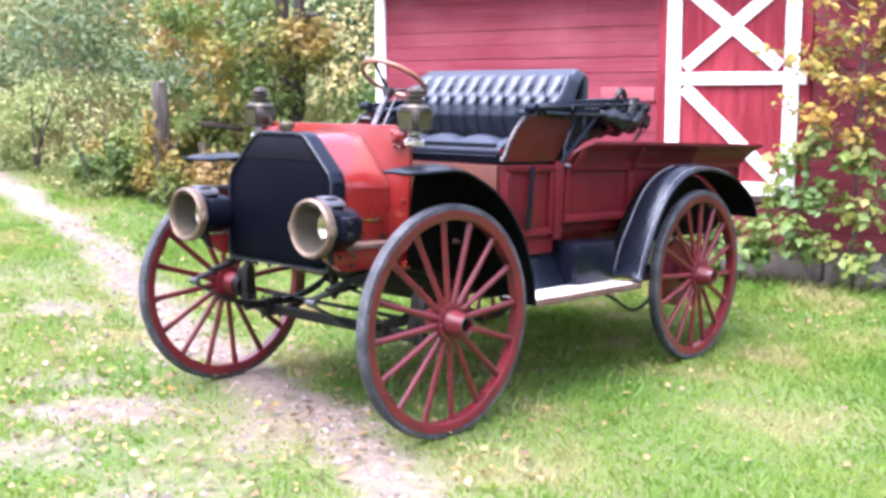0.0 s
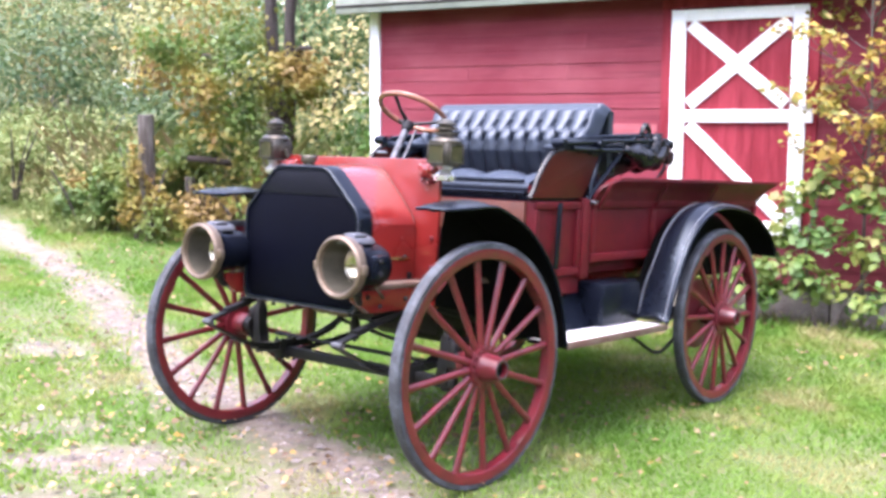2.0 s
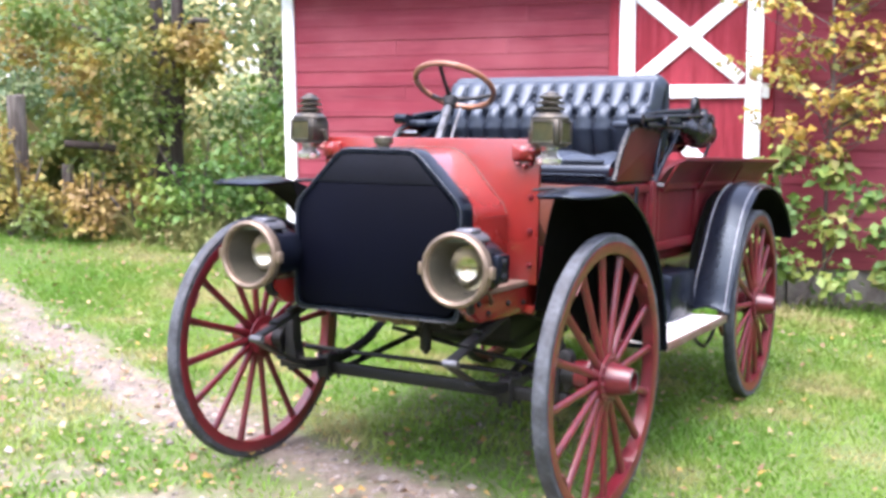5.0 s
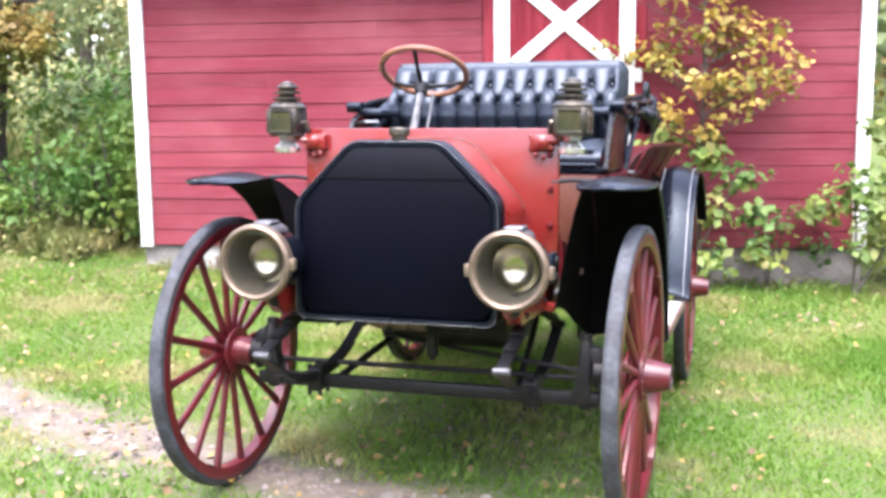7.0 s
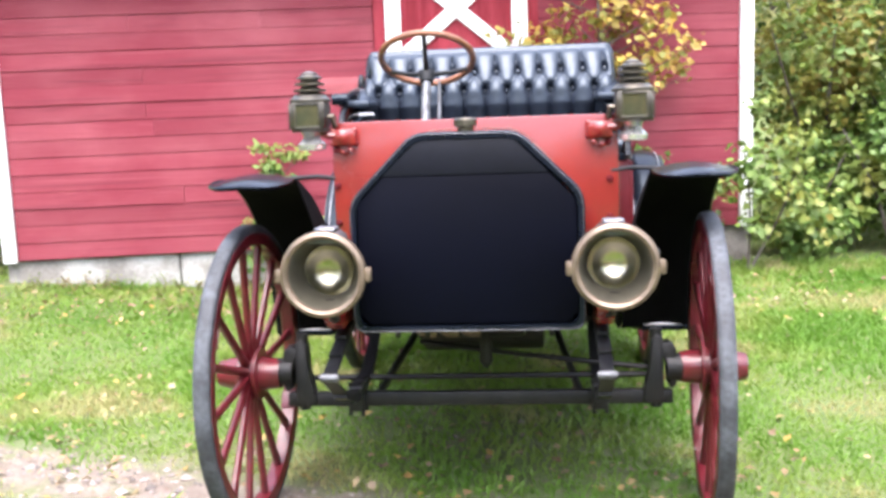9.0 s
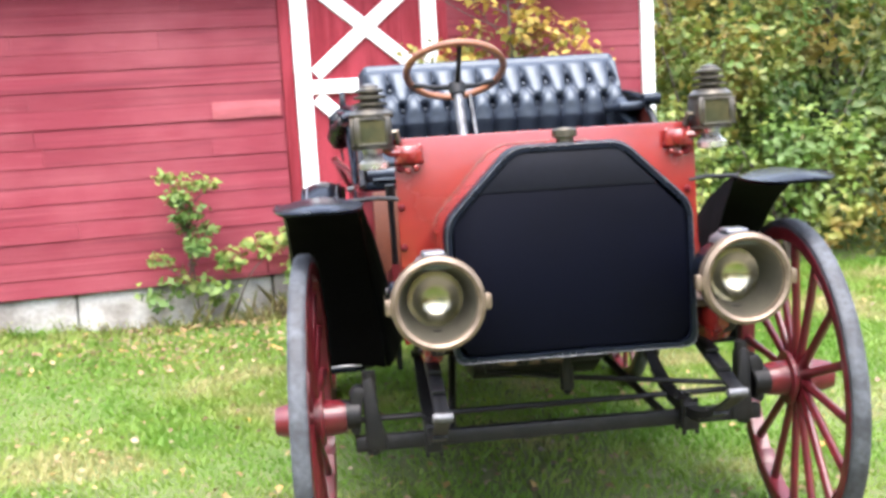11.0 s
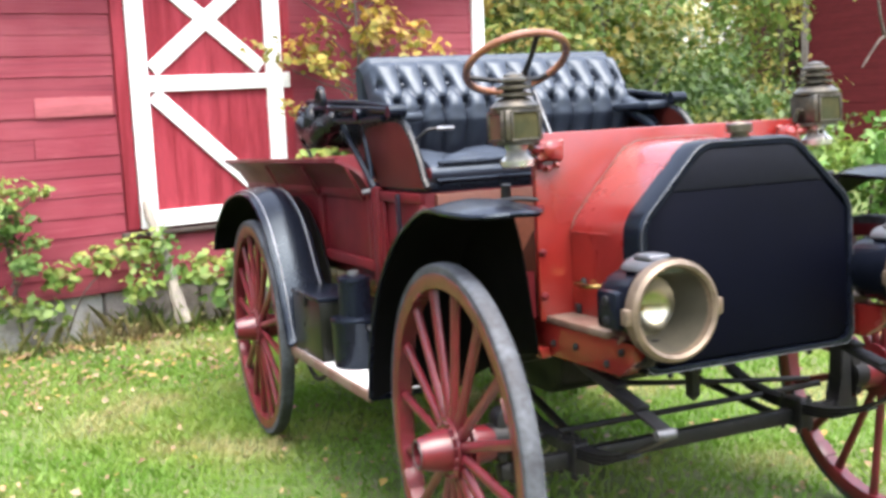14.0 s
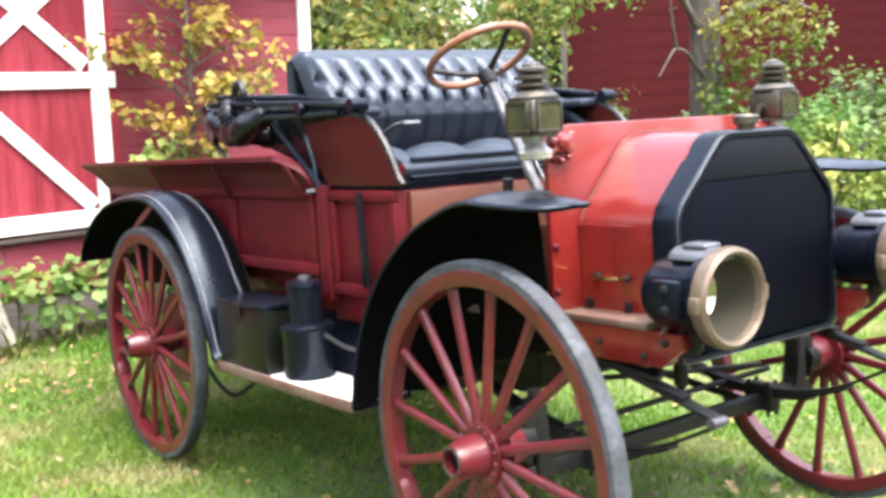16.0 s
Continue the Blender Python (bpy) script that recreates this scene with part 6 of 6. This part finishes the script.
tree(-5.6, 4.6, "twin-stemmed tree with green and yellow leaves by the fence",
     [[(0, 0, -0.2, 0.10), (0.01, 0, 1.0, 0.09), (-0.03, 0, 2.2, 0.08), (-0.1, 0, 4.5, 0.06)], [(0.06, 0.05, -0.2, 0.10), (0.10, 0.05, 0.9, 0.085), (0.18, 0.05, 1.6, 0.08), (0.20, 0.05, 2.3, 0.075), (0.4, 0.1, 4.5, 0.05)],
      [(0, 0, 1.5, 0.05), (-0.5, -0.3, 1.9, 0.035), (-1.1, -0.5, 2.1, 0.02)], [(0.2, 0, 1.7, 0.05), (0.6, -0.2, 2.0, 0.03), (0.9, -0.3, 2.0, 0.015)]],
     [*[(0.75 * r + 0.42 * t, 0.66 * r - 0.36 * t, z, 0.30, 150) for r, z, t in ((-0.15, 1.55, 1.0), (-0.40, 1.75, 1.2), (-0.35, 1.35, 1.1), (-0.55, 1.15, 1.2), (-0.10, 1.15, 0.9), (0.05, 1.80, 1.0), (0.22, 1.55, 0.8), (-0.70, 1.60, 1.3), (-0.25, 0.90, 1.0), (-0.95, 1.95, 1.0), (-1.2, 2.05, 1.1), (0.35, 1.75, 0.6))],
      (-0.8, -0.4, 1.85, 0.42, 260), (-1.2, -0.5, 2.1, 0.4, 240), (-0.5, -0.5, 1.45, 0.35, 200), (-0.35, -0.6, 1.1, 0.3, 170), (-1.35, -0.6, 1.75, 0.28, 120), (0.55, -0.2, 1.85, 0.28, 150), (0.75, -0.25, 1.65, 0.22, 90), (-0.1, -0.4, 2.1, 0.4, 240), (-0.6, -0.2, 2.5, 0.6, 300), (-0.75, -0.7, 0.8, 0.28, 130), (-0.2, -0.5, 0.6, 0.25, 110), *crown(14, 2.8, 5.0, 1.8, 0.7, 220)], LEAF_MIXED, 51, (0.045, 0.09), DARK_BARK, 1.6)
tree(6.3, 5.0, "grey-barked tree with thinning yellow green leaves",
     [[(0, 0, -0.3, 0.19), (0.02, 0, 1.2, 0.165), (-0.04, 0, 2.6, 0.155), (0, 0, 5.5, 0.12)], [(0, 0, 1.50, 0.026), (-0.42, -0.2, 1.66, 0.020), (-0.85, -0.35, 1.80, 0.014), (-1.15, -0.4, 1.55, 0.006)], [(-0.85, -0.35, 1.80, 0.014), (-0.98, -0.4, 2.05, 0.012), (-1.05, -0.4, 2.4, 0.008)],
      [(-0.03, 0, 1.9, 0.045), (-0.45, 0.0, 2.35, 0.032), (-1.1, 0.1, 2.7, 0.02)], [(0.02, 0, 2.0, 0.06), (0.7, -0.2, 2.3, 0.04), (1.4, -0.3, 2.2, 0.02)]],
     [(0.0, -0.35, 1.65, 0.28, 120), (0.15, -0.35, 2.2, 0.35, 150), (-0.25, -0.35, 1.35, 0.25, 110), (0.45, -0.3, 1.5, 0.28, 110), (1.0, -0.3, 1.7, 0.35, 130), (-0.1, -0.4, 1.95, 0.3, 110), (0.7, -0.4, 2.1, 0.3, 110), (1.3, -0.3, 2.0, 0.35, 120), (-0.3, -0.5, 1.15, 0.3, 120), (0.2, -0.5, 0.95, 0.3, 130), (-1.3, -0.4, 2.45, 0.3, 90), (-2.0, -0.4, 2.5, 0.35, 110), *crown(14, 2.6, 5.5, 2.2, 0.7, 130)], LEAF_GOLD, 52, (0.05, 0.10))

# The crown above 3.2 m is out of view, added to shade the shrubs.
tree(4.4, 7.7, "tall tree with hanging golden leaves behind the barn's corner",
     [[(0, 0, -0.3, 0.13), (0.05, 0, 1.5, 0.11), (-0.04, 0, 3.5, 0.09), (0.1, 0, 6.5, 0.05)], [(0, 0, 2.0, 0.05), (-0.8, -0.9, 2.6, 0.03), (-1.6, -1.5, 2.55, 0.012)], [(0, 0, 2.4, 0.05), (0.7, -1.0, 2.7, 0.03), (1.5, -1.7, 2.5, 0.012)]],
     [(-1.2, -1.5, 2.35, 0.42, 150), (-1.7, -1.4, 2.65, 0.42, 140), (-0.5, -1.7, 2.3, 0.42, 150), (0.2, -1.8, 2.45, 0.45, 160), (0.9, -1.7, 2.3, 0.42, 150), (1.6, -1.6, 2.6, 0.45, 140), (-0.6, -1.5, 2.9, 0.55, 180), (0.6, -1.5, 2.9, 0.5, 160), *crown(34, 3.2, 6.6, 2.7, 0.85, 190)], LEAF_AUTUMN, 53, (0.06, 0.11), DARK_BARK)


def thicket(name, label, spots, material, seed, leaf, density=260, category="shrub"):
    """A shrub of many leaves: spots give x, y, radius and height of its lumps."""
    g = np.random.default_rng(seed)
    x0, y0 = spots[0][:2]
    z0 = float(lie(x0, y0))
    ob = thing(name, Matrix.Translation((x0, y0, z0)), label, category, "brush round the lawn")
    rr = random.Random(seed)
    for x, y, r, h in spots:
        z = float(lie(x, y))
        for k in range(3):
            a = rr.uniform(0, 6.28)
            part("stem", tube(B(), [(x - x0, y - y0, z - z0 - 0.05), (x - x0 + 0.3 * r * math.cos(a), y - y0 + 0.3 * r * math.sin(a), z - z0 + h * 0.5), (x - x0 + 0.7 * r * math.cos(a), y - y0 + 0.7 * r * math.sin(a), z - z0 + h * 0.9)], [0.022, 0.014, 0.006], 6), BARK, ob)
    cs, ns = [], []
    for x, y, r, h in spots:
        z = float(lie(x, y))
        for k in range(5):
            b = (x + rr.uniform(-.6, .6) * r, y + rr.uniform(-.6, .6) * r, z + h * rr.uniform(0.15, 0.85))
            c, d = cloud(g, b, (r * 0.55, r * 0.55, h * 0.30), int(density * r), 0.3)
            cs.append(c), ns.append(d * 0.6 + np.array([0, -0.1, 0.6]) + g.normal(0, 0.5, d.shape))
    c, n = np.concatenate(cs), np.concatenate(ns)
    c[:, 2] = np.maximum(c[:, 2], lie(c[:, 0], c[:, 1]) + 0.03)
    keep = ~((c[:, 0] > -3.75) & (c[:, 0] < 1.8) & (c[:, 1] > 4.2 + 0.169 * (c[:, 0] + 3.8)))
    c, n = c[keep], n[keep]
    lv = leaf_mesh("leaves", c - np.array([x0, y0, z0]), n, g.uniform(*leaf, len(c)), material, seed, 0.65, 0.25, 0.15)
    lv.parent = ob


thicket("shrub", "dense green shrub at the barn's corner", [(-4.35, 4.7, 0.55, 1.2), (-4.9, 4.3, 0.6, 1.1), (-4.4, 5.4, 0.7, 1.9)], LEAF_BRIGHT, 61, (0.05, 0.10), 420)
thicket("shrub", "bright green shrub behind the tree", [(-5.0, 6.4, 0.9, 1.6), (-5.9, 6.8, 0.9, 1.6)], LEAF_GREEN, 62, (0.06, 0.12), 320)
thicket("shrub", "vine-covered brush along the old fence", [(-6.3, 4.3, 0.6, 1.1), (-6.9, 4.0, 0.45, 0.9), (-5.8, 4.3, 0.5, 0.8), (-5.4, 4.0, 0.5, 0.6), (-5.98, 3.20, 0.30, 0.80), (-6.6, 3.25, 0.40, 0.75), (-5.6, 3.6, 0.40, 0.70), (-6.9, 3.0, 0.40, 0.70), (-6.12, 3.16, 0.20, 1.05)], LEAF_MIXED, 63, (0.04, 0.085), 560)
thicket("shrub", "tall weeds and goldenrod beside the fence", [(-7.9, 3.7, 0.6, 0.9), (-8.6, 3.2, 0.7, 1.0), (-9.5, 3.0, 0.8, 1.1), (-10.5, 2.6, 0.8, 1.2), (-8.8, 4.2, 0.8, 1.2), (-10.0, 4.0, 0.9, 1.3)], WEEDS, 64, (0.03, 0.07), 420)
thicket("shrub", "grey green brush at the lawn's edge", [(-11.5, 3.5, 1.2, 1.8), (-11.0, 5.5, 1.4, 2.2), (-13, 3.0, 1.3, 1.9), (-12.8, 5.5, 1.6, 2.6), (-9.2, 6.5, 1.3, 2.2), (-15, 4.0, 1.6, 2.4)], LEAF_DARK, 65, (0.06, 0.115), 620)
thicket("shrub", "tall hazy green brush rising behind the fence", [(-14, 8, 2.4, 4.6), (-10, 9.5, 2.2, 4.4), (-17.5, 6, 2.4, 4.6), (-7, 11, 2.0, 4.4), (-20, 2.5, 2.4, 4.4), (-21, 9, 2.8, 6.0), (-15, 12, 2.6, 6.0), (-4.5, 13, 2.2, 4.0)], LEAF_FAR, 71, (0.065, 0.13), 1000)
thicket("shrub", "tall autumn growth, leaves paled for haze, closing the view behind the fence", [(-9, 14, 2.4, 8.0), (-6, 16, 2.4, 8.0), (-12, 17, 2.6, 9.0), (-3.0, 17, 2.4, 7.5), (-15, 15, 2.6, 9.0), (-18, 11, 2.6, 8.0)], LEAF_FAR, 72, (0.11, 0.20), 620)
thicket("shrub", "dense green and yellow shrub behind the barn's corner", [(3.0, 5.3, 0.6, 1.1), (2.35, 5.5, 0.5, 0.9), (2.6, 6.1, 0.7, 2.0), (3.1, 6.9, 0.9, 2.6)], LEAF_AUTUMN, 66, (0.055, 0.105), 520)
thicket("shrub", "olive green shrub under the trees, leaves darkened for shade", [(3.4, 6.0, 0.8, 1.8), (3.9, 5.2, 0.7, 1.3), (4.6, 5.8, 0.9, 1.7), (5.6, 6.4, 0.9, 1.5)], LEAF_SHADE, 70, (0.055, 0.11), 480)
thicket("shrub", "green shrub under the trees", [(5.2, 4.6, 0.7, 1.0), (5.9, 4.0, 0.7, 0.9), (7.2, 4.2, 0.8, 1.2), (7.9, 3.4, 0.8, 1.2), (8.6, 2.6, 0.9, 1.3), (9.4, 1.8, 0.9, 1.4)], LEAF_BRIGHT, 67, (0.06, 0.12), 520)
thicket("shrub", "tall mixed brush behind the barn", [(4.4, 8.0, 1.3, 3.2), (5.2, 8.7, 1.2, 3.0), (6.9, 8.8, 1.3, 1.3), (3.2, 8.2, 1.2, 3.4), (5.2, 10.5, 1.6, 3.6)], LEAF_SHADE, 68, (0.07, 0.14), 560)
thicket("shrub", "dark shrub by the far barn", [(10.0, 5.0, 1.1, 1.6), (11.4, 6.0, 1.2, 1.8), (11.0, 3.5, 1.2, 1.8), (9.0, 7.0, 1.1, 1.5)], LEAF_GREEN, 69, (0.08, 0.15), 320)
thicket("shrub", "tall yellowing growth beside the far barn's corner", [(11.3, 12.6, 0.7, 5.0), (10.7, 13.4, 0.9, 4.2), (11.9, 14.2, 0.9, 5.0)], LEAF_AUTUMN, 73, (0.08, 0.15), 620)


def stalks(g, x, y, tall, wide, size, per):
    """Leaning blades with small leaves up them, as loose four-cornered pieces."""
    k = len(x)
    z = lie(x, y)
    a = g.uniform(0, 2 * np.pi, k)
    lean_by = tall * g.uniform(0.1, 0.8, k)
    dx, dy = np.cos(a), np.sin(a)
    v = np.empty((k, 4, 3))
    v[:, 0] = np.stack([x, y, z - 0.02], -1)
    v[:, 1] = np.stack([x + dx * lean_by * 0.35 - dy * wide, y + dy * lean_by * 0.35 + dx * wide, z + tall * 0.6], -1)
    v[:, 2] = np.stack([x + dx * lean_by, y + dy * lean_by, z + tall], -1)
    v[:, 3] = np.stack([x + dx * lean_by * 0.35 + dy * wide, y + dy * lean_by * 0.35 - dx * wide, z + tall * 0.6], -1)
    # leaves up each stem, smaller towards the top
    f = g.uniform(0.15, 1.0, (k, per))
    spot = np.stack([x[:, None] + dx[:, None] * lean_by[:, None] * f ** 1.6, y[:, None] + dy[:, None] * lean_by[:, None] * f ** 1.6, z[:, None] + tall[:, None] * f], -1)
    spot += g.normal(0, 0.02, spot.shape)
    s = (g.uniform(*size, (k, per)) * (1.15 - 0.5 * f))[..., None]
    out = g.normal(size=(k, per, 3)) * np.array([1, 1, 0.45])
    out /= np.linalg.norm(out, axis=-1, keepdims=True)
    side = np.cross(out, np.array([0, 0, 1.0]) + g.normal(0, 0.4, out.shape))
    leaf = np.stack([spot, spot + out * s * 0.5 + side * s * 0.22, spot + out * s - np.array([0, 0, 0.25]) * s, spot + out * s * 0.5 - side * s * 0.22], 2).reshape(-1, 4, 3)
    return np.concatenate([v, leaf])


def wall_weeds():
    """Dry stems and grass along the foot of the barn wall."""
    g = np.random.default_rng(78)
    x = np.concatenate([g.normal(-1.05, 0.45, 150), g.uniform(-3.6, 1.7, 420)])
    y = 4.70 + 0.185 * (x + 0.906) - 0.10 - np.abs(g.normal(0, 0.13, len(x)))
    tall = np.concatenate([g.uniform(0.06, 0.26, 150), g.uniform(0.03, 0.12, 420)])
    keep = (np.abs(x + 0.95) < 0.85) | ((np.abs(x + 0.95) < 2.6) & (tall < 0.16))
    x, y, tall = x[keep], y[keep], tall[keep]
    tagged(quads("wall_weeds", stalks(g, x, y, tall, g.uniform(0.0012, 0.003, len(x)), (0.012, 0.05), 7), DRY_STEMS), "dry brown and green weeds along the barn foundation", "weeds", kind="stuff")


wall_weeds()


def tall_weeds():
    """Rank grass, goldenrod and leafy weeds along the fence line, leaning every way."""
    g = np.random.default_rng(77)
    k = 15000
    x = np.concatenate([g.uniform(-15, -6.6, k), g.uniform(-7.2, -4.2, k // 10)])
    y = np.concatenate([2.6 + g.gamma(2.0, 0.8, k) - 0.28 * (x[:k] + 7.0), 3.75 + g.gamma(2.0, 0.3, k // 10)])
    clump = 0.5 + 0.5 * np.sin(2.7 * x) * np.sin(2.2 * y + x)
    edge = np.concatenate([np.clip((y[:k] - 2.5 + 0.28 * (x[:k] + 7.0)) / 1.3, 0.2, 1), np.ones(k // 10)])
    tall = np.concatenate([g.uniform(0.30, 1.15, k), g.uniform(0.12, 0.45, k // 10)]) * (0.5 + 0.5 * clump) * edge
    keep = y < 9
    x, y, tall = x[keep], y[keep], tall[keep]
    v = stalks(g, x, y, tall, g.uniform(0.003, 0.008, len(x)), (0.03, 0.085), 6)
    tagged(quads("tall_weeds", v, WEEDS), "tall dry weeds and goldenrod along the fence line", "weeds", kind="stuff")


tall_weeds()


def far_woods():
    """A ring of autumn woods all round, thinner to the north-east."""
    g = np.random.default_rng(9)
    rr = random.Random(9)
    cs, ns = [], []
    trunks = B()
    for i in range(520):
        a = rr.uniform(0, 2 * math.pi)
        d = rr.uniform(17, 60)
        x, y = d * math.cos(a), d * math.sin(a) + 2
        if 9 < x < 26 and 6 < y < 26:
            continue
        if 0.62 < math.atan2(x + 2.0, y + 2.3) < 0.76:
            continue
        z = float(lie(x, y)) + (0.06 * (d - 17) if x < -3 else 0)
        h = rr.uniform(5, 10)
        tube(trunks, [(x, y, z - 0.5), (x + rr.uniform(-.3, .3), y, z + h * 0.8)], [0.16, 0.06], 6)
        for k in range(7):
            r = rr.uniform(0.9, 2.0)
            c, dd = cloud(g, (x + rr.uniform(-1.6, 1.6), y + rr.uniform(-1.6, 1.6), z + h * rr.uniform(0.08, 1.0)), (r, r, r * 0.8), 75, 0.3)
            cs.append(c), ns.append(dd + np.array([0, 0, 0.5]) + g.normal(0, 0.4, dd.shape))
    c, n = np.concatenate(cs), np.concatenate(ns)
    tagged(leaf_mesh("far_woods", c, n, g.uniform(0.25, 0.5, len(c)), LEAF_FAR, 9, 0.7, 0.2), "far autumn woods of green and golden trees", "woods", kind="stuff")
    me = bpy.data.meshes.new("far_trunks")
    trunks.to_mesh(me)
    trunks.free()
    me.materials.append(BARK)
    tagged(new("far_trunks", me), "grey trunks of the far woods", "woods", kind="stuff")


far_woods()
